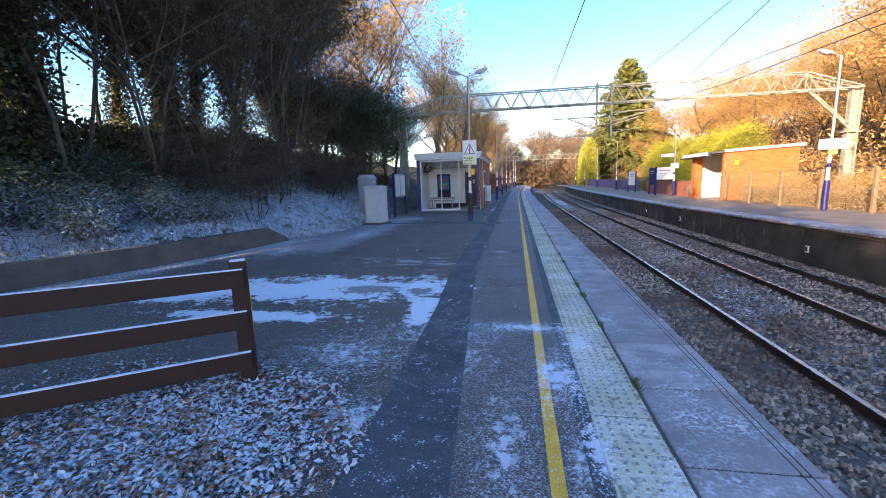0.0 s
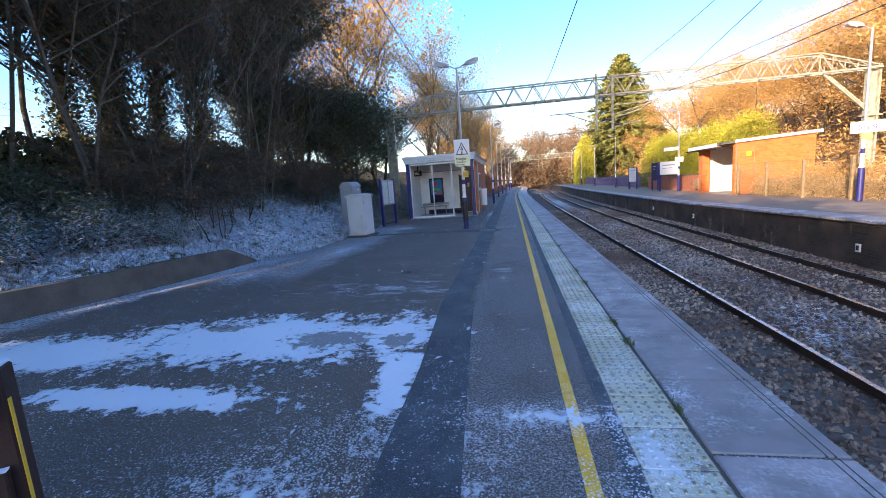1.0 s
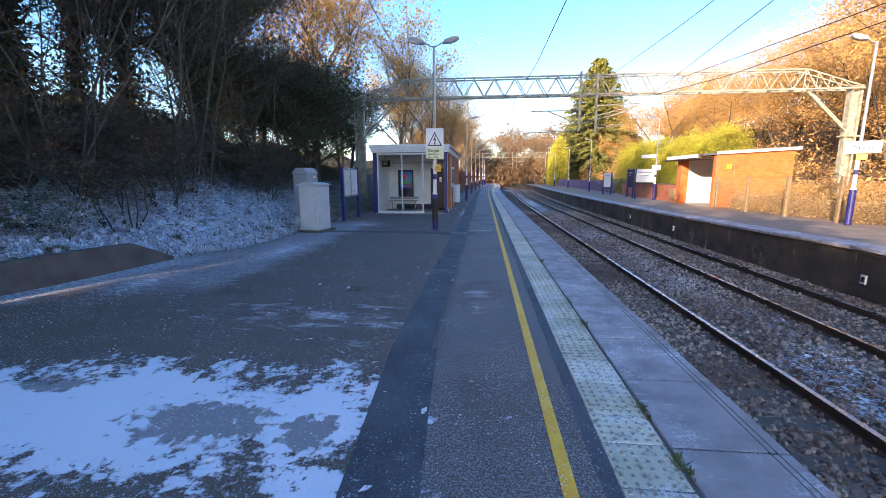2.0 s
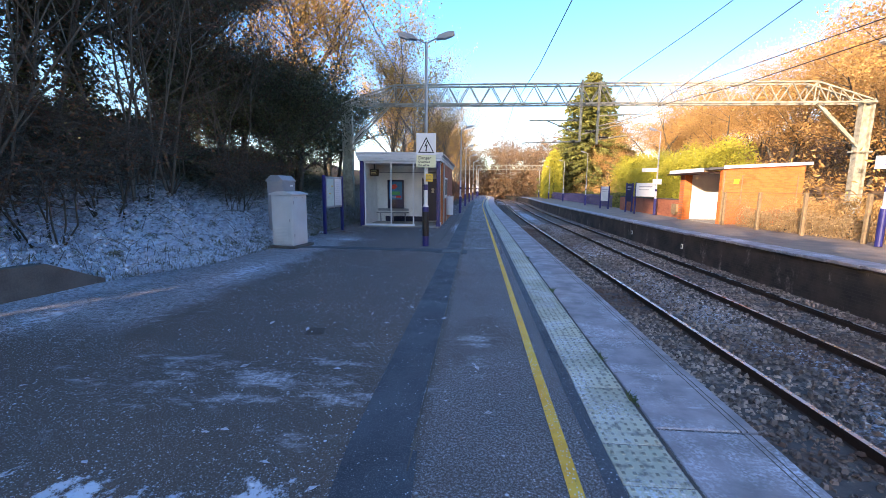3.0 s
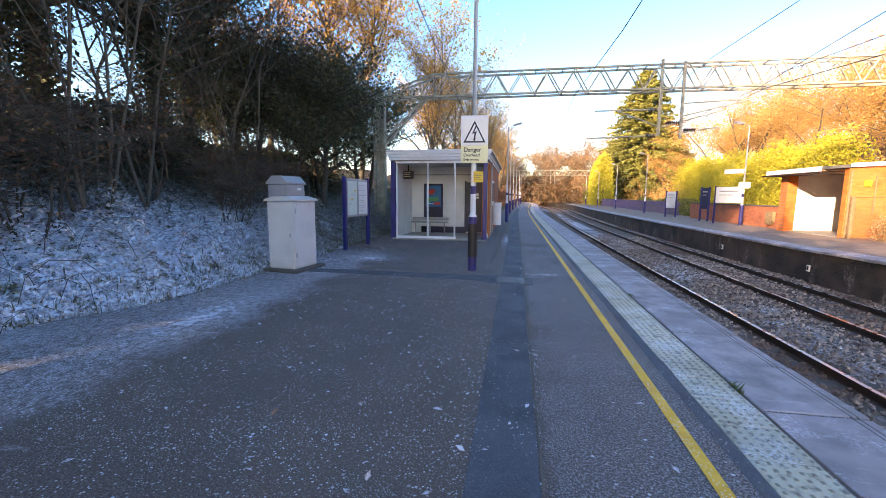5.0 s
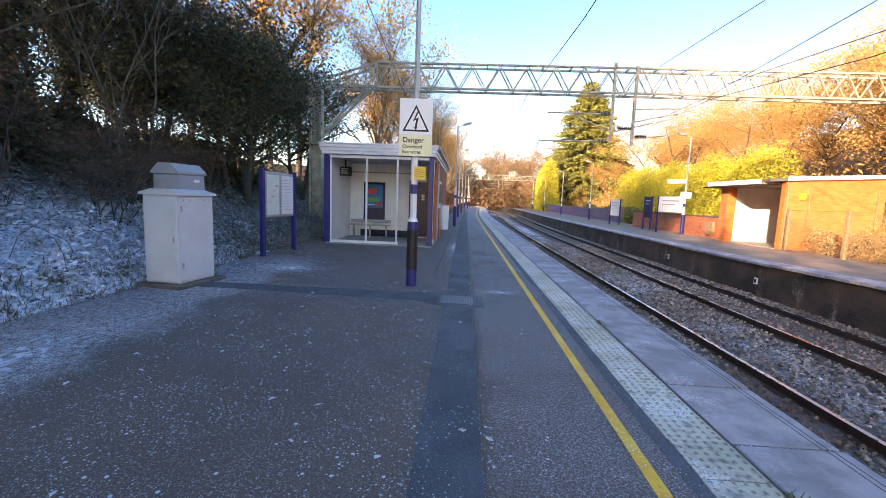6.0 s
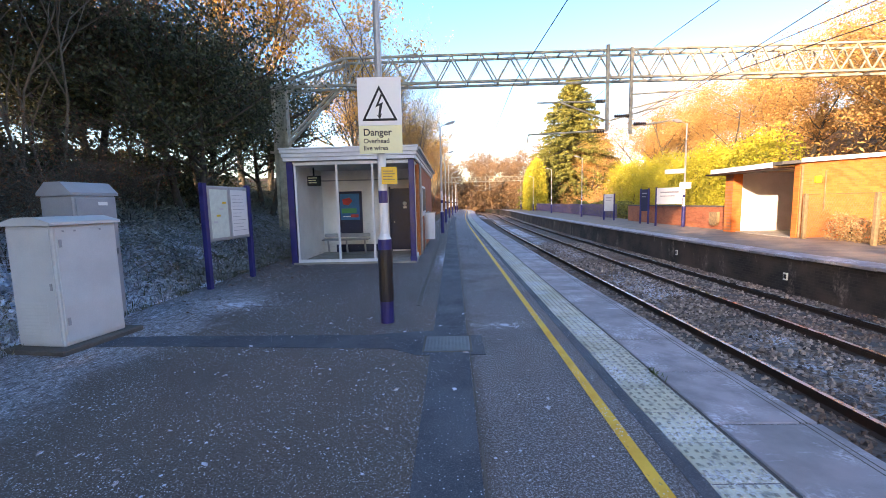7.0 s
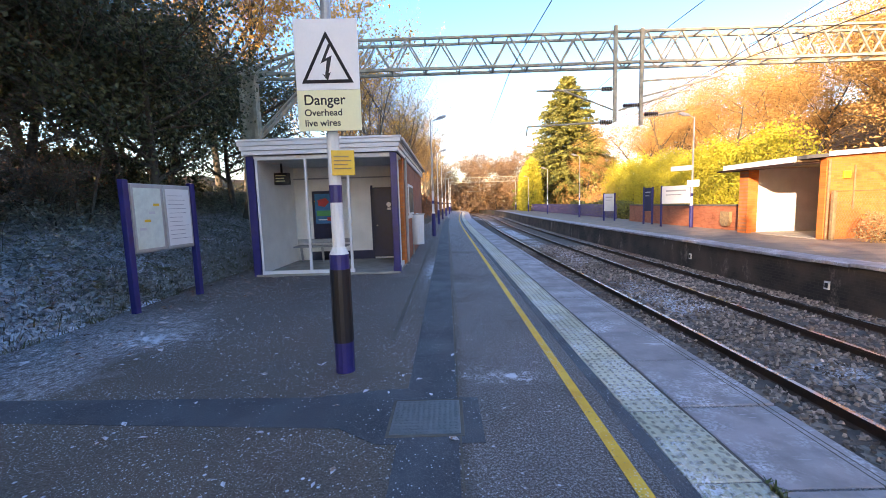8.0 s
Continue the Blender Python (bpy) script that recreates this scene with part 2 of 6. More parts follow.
def make_leaf(name, c1, c2, frost=0.0, low=0.35):
    k = Mat(name, 0.6)
    base = k.mix(k.island(), c1, c2)
    if frost:
        f = k.math('MULTIPLY', k.step(k.math('ABSOLUTE', k.up()), low, 0.85), k.math('MULTIPLY', k.step(k.noise(0.8, 5.0, None, 0.7), 0.26, 0.40), k.step(k.noise(3.2, 6.0, None, 0.75), 0.38, 0.48, 0.08, 1.0)))
        f = k.math('MULTIPLY', f, k.step(k.noise(48.0, 4.0), 0.28, 0.46, 0.3, 1.0))
        f = k.math('MULTIPLY', f, k.math('MULTIPLY', k.step(k.xyz()[2], 2.2, 0.8, 0.12, 1.0), k.step(k.xyz()[1], 20.0, 16.5, 0.35, 1.0)))
        base = k.mix(k.math('MULTIPLY', f, frost), base, FROST)
    k.colour(base)
    k.b.inputs["Transmission Weight"].default_value = 0.0
    return k.m


def make_ground():
    k = Mat("leaf_litter_earth", 0.95)
    base = k.mix(k.step(k.noise(2.2, 6.0), 0.3, 0.7), (0.030, 0.022, 0.015), (0.085, 0.06, 0.038))
    base = k.mix(k.step(k.noise(0.5, 4.0), 0.45, 0.65), base, (0.035, 0.045, 0.018))
    f = k.math('MULTIPLY', k.step(k.noise(0.7, 6.0, None, 0.7), 0.30, 0.46), k.step(k.noise(22.0, 4.0), 0.34, 0.50))
    x, y, z = k.xyz()
    f = k.math('MULTIPLY', k.math('MULTIPLY', f, k.step(z, 1.9, 0.5)), k.step(y, 50.0, 34.0))
    dry = k.mix(k.step(k.noise(1.4, 6.0), 0.3, 0.7), (0.18, 0.10, 0.04), (0.40, 0.23, 0.10))
    base = k.mix(k.step(x, 13.0, 14.5), base, dry)
    k.colour(k.mix(k.math('MULTIPLY', f, k.step(x, 3.0, 0.0)), base, FROST)).bump(k.noise(18.0, 6.0), 0.9, 0.05)
    return k.m


def make_brick(name, c1, c2, horiz="x", joint=(0.42, 0.18, 0.085)):
    k = Mat(name, 0.85)
    br = k.t.nodes.new("ShaderNodeTexBrick")
    x, y, z = k.xyz()
    cmb = k.t.nodes.new("ShaderNodeCombineXYZ")
    k.t.links.new(x if horiz == "x" else y, cmb.inputs[0])
    k.t.links.new(z, cmb.inputs[1])
    k.t.links.new(cmb.outputs[0], br.inputs["Vector"])
    br.inputs["Color1"].default_value, br.inputs["Color2"].default_value = (*c1, 1), (*c2, 1)
    br.inputs["Mortar"].default_value = (*joint, 1)
    br.inputs["Scale"].default_value = 1.0
    br.inputs["Brick Width"].default_value, br.inputs["Row Height"].default_value = 0.225, 0.075
    br.inputs["Mortar Size"].default_value = 0.005
    k.colour(k.mix(k.step(k.noise(1.6, 5.0), 0.5, 0.8), br.outputs["Color"], (c1[0] * 0.55, c1[1] * 0.55, c1[2] * 0.55)))
    if name.startswith("sooty"):
        runs = k.step(k.noise(1.0, 6.0, k.scaled(1.0, 1.6, 0.7), 0.7), 0.56, 0.68)
        runs = k.math('MULTIPLY', runs, k.step(k.noise(9.0, 5.0, None, 0.75), 0.40, 0.62, 0.1, 0.8))
        k.colour(k.mix(runs, k.mix(k.step(k.noise(0.9, 5.0), 0.35, 0.65), br.outputs["Color"], (0.085, 0.068, 0.055)), (0.30, 0.26, 0.22)))
    k.bump(k.math('SUBTRACT', k.math('MULTIPLY', k.noise(60.0), 0.3), br.outputs["Fac"]), 0.6, 0.008)
    return k.m


M = {
    "asphalt": make_asphalt(), "patch": make_patch(), "coping": make_coping(), "tactile": make_tactile(),
    "yellow": make_yellow(), "ballast": make_ballast(), "stones": make_ballast("loose_ballast_stone", True), "ground": make_ground(),
    # One brick, two copies: fronts have the sun's bright orange put in, sides stay darker.
    "brick_x": make_brick("red_brick_sunlit_front", (0.60, 0.15, 0.028), (0.70, 0.21, 0.042), "x"),
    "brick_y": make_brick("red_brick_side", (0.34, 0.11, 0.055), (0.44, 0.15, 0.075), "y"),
    "brick_dark": make_brick("sooty_platform_brick", (0.020, 0.019, 0.019), (0.038, 0.034, 0.032), "y", (0.05, 0.046, 0.042)),
    "rail": plain("worn_rail_steel", (0.42, 0.40, 0.39), 0.28, 0.9, 0.2, 4.0, 0.05),
    "rust": plain("rusty_rail_web", (0.055, 0.035, 0.026), 0.9, 0.0, 0.35, 7.0, 0.4),
    "sleeper": plain("weathered_sleeper", (0.10, 0.085, 0.075), 0.9, 0.0, 0.35, 5.0, 0.5),
    "concrete": plain("stained_concrete", (0.125, 0.108, 0.092), 0.9, 0.0, 0.40, 2.4, 0.5, 45.0),
    "concrete_pale": plain("pale_concrete", (0.34, 0.32, 0.28), 0.88, 0.0, 0.30, 3.0, 0.4, 45.0),
    "white": plain("white_paint", (0.76, 0.77, 0.77), 0.5, 0.0, 0.10, 3.0, 0.1),
    "white_wall": plain("white_rendered_wall", (0.78, 0.77, 0.74), 0.75, 0.0, 0.12, 2.0, 0.2),
    "ceiling": plain("grey_white_soffit", (0.55, 0.56, 0.56), 0.7, 0.0, 0.12, 2.0, 0.1),
    "purple": plain("dark_purple_paint", (0.024, 0.024, 0.15), 0.4, 0.0, 0.25, 7.0, 0.1),
    "navy": plain("navy_paint", (0.012, 0.016, 0.055), 0.4, 0.0, 0.25, 7.0, 0.1),
    "black": plain("black_wrap", (0.012, 0.012, 0.014), 0.45, 0.0, 0.3, 9.0, 0.15),
    "pole": plain("galvanised_pole", (0.45, 0.45, 0.43), 0.5, 0.35, 0.2, 5.0, 0.1),
    "gantry": plain("weathered_gantry_paint", (0.42, 0.39, 0.29), 0.75, 0.1, 0.45, 4.0, 0.35),
    "cabinet": plain("pale_grey_cabinet_paint", (0.60, 0.61, 0.60), 0.5, 0.0, 0.10, 2.5, 0.08),
    "cabinet_dark": plain("mid_grey_cabinet_paint", (0.34, 0.35, 0.36), 0.55, 0.0, 0.14, 2.5, 0.1),
    "wood": plain("dark_stained_wood", (0.034, 0.013, 0.009), 0.7, 0.0, 0.45, 9.0, 0.5),
    "wood_pale": plain("weathered_timber", (0.30, 0.21, 0.11), 0.85, 0.0, 0.35, 8.0, 0.4),
    "frost": plain("white_frost", FROST, 0.9, 0.0, 0.08, 14.0, 0.5),
    "sign_white": plain("white_sign_face", (0.80, 0.80, 0.78), 0.4, 0.0, 0.05, 4.0, 0.03),
    "sign_pale": plain("pale_yellow_sign_face", (0.80, 0.78, 0.48), 0.45, 0.0, 0.06, 4.0, 0.03),
    "sign_map": plain("pale_green_map_print", (0.66, 0.73, 0.64), 0.4, 0.0, 0.12, 9.0, 0.03),
    "sign_yellow": plain("yellow_sign_face", (0.80, 0.50, 0.03), 0.45, 0.0, 0.12, 6.0, 0.05),
    "ink": plain("black_ink", (0.012, 0.012, 0.012), 0.6, 0.0, 0.1),
    "steel": plain("checker_steel", (0.16, 0.17, 0.18), 0.5, 0.5, 0.3, 8.0, 0.2),
    "felt": plain("roof_felt", (0.10, 0.10, 0.10), 0.9, 0.0, 0.3, 3.0, 0.3),
    "wire": plain("oxidised_wire", (0.035, 0.035, 0.035), 0.6, 0.4, 0.2),
    "insulator": plain("brown_insulator", (0.05, 0.028, 0.02), 0.35, 0.0, 0.2),
    "lampglass": plain("lamp_glass", (0.55, 0.56, 0.55), 0.25, 0.0, 0.1),
    "bark": plain("ivy_dark_bark", (0.085, 0.068, 0.05), 0.95, 0.0, 0.45, 7.0, 0.8, 30.0),
    "bark_pale": plain("pale_grey_bark", (0.14, 0.118, 0.085), 0.95, 0.0, 0.40, 6.0, 0.7, 30.0),
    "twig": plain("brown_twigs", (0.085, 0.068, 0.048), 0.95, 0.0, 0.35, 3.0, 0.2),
    # Sun on the golden and hillside trees' twigs is put into this brighter tan.
    "twig_sunlit": plain("sunlit_tan_twigs", (0.34, 0.18, 0.07), 0.95, 0.0, 0.35, 0.4, 0.2),
    # Opposite platform: low sun on its asphalt is put into this paler, warmer colour.
    "paving": plain("sunlit_tan_platform_paving", (0.27, 0.205, 0.155), 0.85, 0.0, 0.35, 1.6, 0.4, 40.0),
    # Far-end foliage: the shade it stands in is put into this dimmer brown.
    "leaf_shaded": make_leaf("shaded_brown_leaf", (0.17, 0.10, 0.05), (0.30, 0.19, 0.10)),
    # Picket fence: purple lightened, with the sun on it put into the colour.
    "purple_sunlit": plain("sunlit_purple_fence_paint", (0.14, 0.11, 0.22), 0.5, 0.0, 0.3, 3.0, 0.1),
    "leaf_straw": make_leaf("dry_straw_leaf", (0.30, 0.18, 0.07), (0.55, 0.38, 0.17)),
    "twig_tan": plain("tan_grey_twigs", (0.26, 0.18, 0.11), 0.95, 0.0, 0.35, 0.6, 0.2),
    "leaf_ivy": make_leaf("ivy_leaf", (0.024, 0.036, 0.014), (0.12, 0.125, 0.05)),
    "leaf_rust": make_leaf("withered_brown_leaf", (0.06, 0.024, 0.011), (0.19, 0.085, 0.03)),
    "leaf_gold": make_leaf("golden_autumn_leaf", (0.50, 0.27, 0.04), (0.68, 0.42, 0.09)),
    "leaf_tan": make_leaf("tan_beech_leaf", (0.40, 0.21, 0.055), (0.58, 0.35, 0.11)),
    "leaf_hedge": make_leaf("yellow_green_conifer_foliage", (0.31, 0.30, 0.016), (0.56, 0.49, 0.04)),
    "leaf_fir": make_leaf("dark_conifer_foliage", (0.09, 0.11, 0.028), (0.33, 0.32, 0.07)),
    "leaf_cover": make_leaf("frosted_bramble_leaf", (0.05, 0.06, 0.022), (0.17, 0.16, 0.07), 1.0, -0.4),
    "leaf_shrub": make_leaf("frosted_evergreen_leaf", (0.03, 0.05, 0.02), (0.10, 0.12, 0.05), 0.9, 0.35),
    "grass": make_leaf("frosted_grass_blade", (0.06, 0.07, 0.025), (0.16, 0.13, 0.06), 0.85, 0.1),
    "leaf_dead": make_leaf("fallen_leaf", (0.10, 0.04, 0.018), (0.30, 0.14, 0.065), 0.8, 0.72),
}


# ---- mesh helpers ----
def link(name, bm, material, parent=None, label=""):
    me = bpy.data.meshes.new(name)
    bm.to_mesh(me)
    bm.free()
    me.materials.append(M[material])
    ob = new(name, me)
    if parent is not None:
        ob.parent = parent
    return tagged(ob, label)


def part(name, bm, material, parent, label=""):
    return link(name, bm, material, parent, label)


def empty(name, m=None):
    ob = new(name)
    ob.empty_display_size = 0.2
    if m is not None:
        ob.matrix_world = m
    return ob


def share(name, ob, parent, m, label=""):
    """Another object on ob's mesh, at the pose m under parent."""
    o = new(name, ob.data)
    o.parent = parent
    o.matrix_basis = m
    return tagged(o, label)


def box(x0, x1, y0, y1, z0, z1, bevel=0.0, bm=None, m=None):
    b = bm or bmesh.new()
    v = bmesh.ops.create_cube(b, size=1.0)["verts"]
    for q in v:
        q.co = Vector((x0 + (q.co.x + 0.5) * (x1 - x0), y0 + (q.co.y + 0.5) * (y1 - y0), z0 + (q.co.z + 0.5) * (z1 - z0)))
    if bevel:
        es = list({e for q in v for e in q.link_edges})
        r = bmesh.ops.bevel(b, geom=es, offset=bevel, segments=1, affect='EDGES', profile=0.5)
        v = list({q for f in r["faces"] for q in f.verts} | {q for q in v if q.is_valid})
    if m is not None:
        bmesh.ops.transform(b, matrix=m, verts=[q for q in v if q.is_valid])
    return b


def rod(p, q, r0, r1=None, sides=8, bm=None):
    """A tapered round bar from p to q."""
    b = bm or bmesh.new()
    p, q = Vector(p), Vector(q)
    d = q - p
    m = Matrix.Translation((p + q) / 2) @ d.to_track_quat('Z', 'Y').to_matrix().to_4x4()
    bmesh.ops.create_cone(b, cap_ends=True, segments=sides, radius1=r0, radius2=r0 if r1 is None else r1, depth=d.length, matrix=m)
    return b


def bar(p, q, w, h, bm=None):
    """A square bar from p to q."""
    b = bm or bmesh.new()
    p, q = Vector(p), Vector(q)
    d = q - p
    m = Matrix.Translation((p + q) / 2) @ d.to_track_quat('Z', 'Y').to_matrix().to_4x4() @ Matrix.Diagonal((w, h, d.length, 1))
    bmesh.ops.create_cube(b, size=1.0, matrix=m)
    return b


def prism(pts, axis, a, c, bm=None):
    """The polygon pts, in the plane across axis, drawn out from a to c."""
    b = bm or bmesh.new()
    put = {"x": lambda u, v, w: (w, u, v), "y": lambda u, v, w: (u, w, v), "z": lambda u, v, w: (u, v, w)}[axis]
    lo = [b.verts.new(put(u, v, a)) for u, v in pts]
    hi = [b.verts.new(put(u, v, c)) for u, v in pts]
    n = len(pts)
    b.faces.new(lo[::-1])
    b.faces.new(hi)
    for i in range(n):
        b.faces.new((lo[i], lo[(i + 1) % n], hi[(i + 1) % n], hi[i]))
    bmesh.ops.recalc_face_normals(b, faces=b.faces[:])
    return b


def raw(name, verts, faces, material, parent=None, smooth=False):
    """A mesh object from arrays; all faces have the same number of corners."""
    verts, faces = np.asarray(verts, dtype=np.float32), np.asarray(faces, dtype=np.int32)
    me = bpy.data.meshes.new(name)
    k = faces.shape[1]
    me.vertices.add(len(verts))
    me.vertices.foreach_set("co", verts.ravel())
    me.loops.add(faces.size)
    me.loops.foreach_set("vertex_index", faces.ravel())
    me.polygons.add(len(faces))
    me.polygons.foreach_set("loop_start", np.arange(len(faces), dtype=np.int32) * k)
    me.polygons.foreach_set("use_smooth", np.full(len(faces), smooth))
    me.update(calc_edges=True)
    me.materials.append(M[material])
    ob = new(name, me)
    if parent is not None:
        ob.parent = parent
    return ob


def text_mesh(words, size, material, parent, m, name="lettering", align='CENTER'):
    cu = bpy.data.curves.new(name, 'FONT')
    cu.body, cu.size, cu.align_x, cu.extrude = words, size, align, 0.0015
    cu.offset = 0.013 * size
    tmp = bpy.data.objects.new(name, cu)
    scene.collection.objects.link(tmp)
    me = bpy.data.meshes.new_from_object(tmp.evaluated_get(bpy.context.evaluated_depsgraph_get()))
    bpy.data.objects.remove(tmp)
    bpy.data.curves.remove(cu)
    me.materials.clear()
    me.materials.append(M[material])
    ob = new(name, me)
    ob.parent = parent
    ob.matrix_basis = m
    return ob


def smoothstep(a, b, v):
    t = np.clip((np.asarray(v, dtype=float) - a) / (b - a), 0, 1)
    return t * t * (3 - 2 * t)


def bend(y):
    """How far the line swings sideways on its way."""
    y = np.asarray(y, dtype=float)
    right = 0.0006 * np.clip(y - 36, 0, 40) ** 2 + 0.048 * np.clip(y - 76, 0, None)
    return right - np.clip(y - 82, 0, None) ** 2 / 450.0


# ---- the ground ----
WALL_END = 11.2


def wall_x(y):
    """The face of the low retaining wall, which curves away towards the road."""
    d = np.clip(WALL_END - np.asarray(y, dtype=float), 0, None)
    near_part = np.minimum(d, 4.7)
    return -6.9 - 0.08 * near_part - 0.035 * near_part ** 2 - 0.41 * (d - near_part)


def ground_z(x, y):
    """The height of the ground: track bed, bank to the left, wooded hill to the right."""
    x, y = np.asarray(x, dtype=float), np.asarray(y, dtype=float)
    u = x - bend(y)
    z = np.full(np.broadcast(x, y).shape, -0.06)
    z = np.where((u > 1.2) & (u < 8.4), -1.16, z)
    z = np.where((u >= 8.4), -0.3, z)
    foot = np.where(y < WALL_END, wall_x(y) - 0.40, -6.9 + 0.8 * smoothstep(WALL_END, 13.5, y) - 0.1 * smoothstep(17, 21, y) + 3.4 * smoothstep(30, 40, y))
    d = foot - u
    up = np.where(d < 4.5, 0.38 * d, 1.71 + 0.24 * (d - 4.5)) * (1 + 0.12 * np.sin(y * 0.45) + 0.08 * np.sin(x * 1.3 + y * 0.9))
    up = np.minimum(up, 3.6 + 0.02 * d)
    lift = np.where(y < WALL_END - 0.5, 0.40, 0.40 * smoothstep(12.4, 10.7, y) * smoothstep(0.0, 0.8, d))
    z = np.where(d > 0, lift + up - 0.02 + 0.07 * np.sin(x * 3.1 + y * 1.7) * np.sin(y * 2.3 - x), z)
    e = u - 13.0 - 4.5 * smoothstep(20, 30, y) * smoothstep(60, 45, y)
    hill = np.where(e > 0, 0.10 * np.minimum(e, 4) + 0.38 * np.clip(e - 4, 0, 34) + 0.1 * np.clip(e - 38, 0, 60), 0)
    return z + np.where(e > 0, hill * smoothstep(135, 70, y) + 0.15 * np.sin(x * 0.7) * np.sin(y * 0.6), 0)


def build_ground():
    xs = np.concatenate([[-900, -400, -160, -90, -60, -45, -36], np.arange(-30, -14, 1.0), np.arange(-14, -4.4, 0.3), np.arange(-4.4, 1.1, 1.0),
                         [1.19, 1.21, 1.6, 3.0, 5.0, 7.0, 8.39, 8.41], np.arange(9.0, 24.0, 1.0), np.arange(24, 60, 3.0), [70, 90, 130, 200, 400, 900]])
    ys = np.concatenate([[-600, -200, -90, -60], np.arange(-45, 2, 2.0), np.arange(2, 28, 0.4), np.arange(28, 60, 1.0), np.arange(60, 170, 2.5), [190, 240, 320, 500, 900, 1800]])
    Y, U = np.meshgrid(ys, xs, indexing="ij")
    X = U + np.where(Y < 170, bend(np.minimum(Y, 170)), bend(170))
    Z = ground_z(U + bend(Y), Y)
    Z = np.where(Y >= 170, np.where(np.abs(U) > 25, 2.0, 0.0), Z)
    n, m = Y.shape
    idx = np.arange(n * m).reshape(n, m)
    f = np.stack([idx[:-1, :-1], idx[:-1, 1:], idx[1:, 1:], idx[1:, :-1]], -1).reshape(-1, 4)
    g = raw("ground", np.stack([X, Y, Z], -1).reshape(-1, 3), f, "ground", smooth=True)
    tagged(g, "dark earth bank with leaf litter and patchy frost", "ground", kind="structure")


build_ground()


def strip(name, u0, u1, y0, y1, z, material, parent=None, step=2.0, thick=0.0):
    """A flat band along the line, from u0 to u1 across, that follows the bend; with thickness it is a slab."""
    ys = np.arange(y0, y1 + step * 0.5, step)
    rings = []
    prof = [(u0, z), (u1, z)] if not thick else [(u0, z), (u1, z), (u1, z - thick), (u0, z - thick)]
    for y in ys:
        b = float(bend(y))
        rings.append([(u + b, y, w) for u, w in prof])
    V = np.array(rings)
    n, m = V.shape[:2]
    idx = np.arange(n * m).reshape(n, m)
    if thick:
        nx = np.roll(idx, -1, axis=1)
        f = np.stack([idx[:-1], nx[:-1], nx[1:], idx[1:]], -1).reshape(-1, 4)[:, ::-1]
        f = np.concatenate([f, idx[0][None, :], idx[-1][None, ::-1]])
    else:
        f = np.stack([idx[:-1, 0], idx[:-1, 1], idx[1:, 1], idx[1:, 0]], -1)
    return raw(name, V.reshape(-1, 3), f, material, parent)


# near platform: asphalt, with the wide forecourt beside it
near = empty("platform_near")
tagged(near, "frosty dark asphalt railway platform with a paved edge", "platform", kind="structure")
strip("platform_core", -2.6, 1.42, -30, 112, 0.0, "asphalt", near, 2.0, 1.15)
pts = [(-2.6, -30), (-2.6, 40), (-3.2, 34), (-6.0, 27), (-6.3, 21), (-6.1, 17.5), (-6.1, 15.0), (-6.2, 13.0), (-6.7, 12.0), (-6.9, WALL_END)] + [(float(wall_x(v)), v) for v in (10, 9, 8, 7, 6, 3, 0, -8)] + [(-16.0, -30)]
part("forecourt", prism(pts, "z", -0.3, 0.0), "asphalt", near)
strip("patch_strip", -1.25, -0.84, 7.2, 60, 0.004, "patch", near, 2.0)
part("patch_strip", prism([(-1.05, -3), (-0.38, -3), (-0.43, 1.8), (-0.58, 4.0), (-0.72, 6.0), (-0.79, 7.2), (-1.25, 7.2), (-1.2, 6.5), (-1.1, 5.0), (-1.05, 1.8)], "z", -0.05, 0.004), "patch", near)
part("patch_strip", prism([(-5.6, 15.86), (-4.3, 15.84), (-1.7, 15.66), (-1.40, 15.45), (-1.25, 15.44), (-1.25, 16.28), (-1.5, 16.26), (-2.0, 16.15), (-4.7, 16.22), (-5.6, 16.2)], "z", -0.05, 0.005), "patch", near)
part("patch_strip", prism([(-0.84, 15.44), (-0.66, 15.44), (-0.67, 16.08), (-0.84, 16.10)], "z", -0.05, 0.005), "patch", near)
strip("kerb_line", -0.83, -0.818, 7.0, 40, 0.006, "concrete", near, 2.5)
strip("patch_strip", 0.325, 0.422, -4, 110, 0.003, "patch", near, 2.0)
strip("dirt_joint", 0.824, 0.846, -4, 110, 0.0035, "sleeper", near, 2.0)
part("kerb_strip", box(-1.58, -1.53, 17.6, 31.5, -0.05, 0.006), "concrete", near)
strip("yellow_line", 0.10, 0.185, -4, 110, 0.005, "yellow", near, 1.0)
strip("edge_wall", 1.36, 1.43, -30, 112, -0.06, "brick_dark", near, 2.0, 1.1)

# opposite platform
OPP_Z = 0.0
opp = empty("platform_opposite")
tagged(opp, "opposite railway platform with a sooty brick face", "platform", kind="structure")


def opp_z(y):
    """The height of the opposite platform's edge; it rises towards the near end."""
    return -0.03 + 0.012 * np.clip(24.0 - np.asarray(y, dtype=float), 0, 16)


def opp_core():
    ys = np.arange(-30, 104.5, 2.0)
    V = np.array([[(8.22 + float(bend(y)), y, float(opp_z(y)) - 0.02), (13.2 + float(bend(y)), y, float(opp_z(y)) + 0.03),
                   (13.2 + float(bend(y)), y, -1.15), (8.22 + float(bend(y)), y, -1.15)] for y in ys])
    n, m = V.shape[:2]
    idx = np.arange(n * m).reshape(n, m)
    nx = np.roll(idx, -1, axis=1)
    f = np.stack([idx[:-1], nx[:-1], nx[1:], idx[1:]], -1).reshape(-1, 4)[:, ::-1]
    raw("platform_core", V.reshape(-1, 3), np.concatenate([f, idx[0][None, :], idx[-1][None, ::-1]]), "paving", opp)


opp_core()
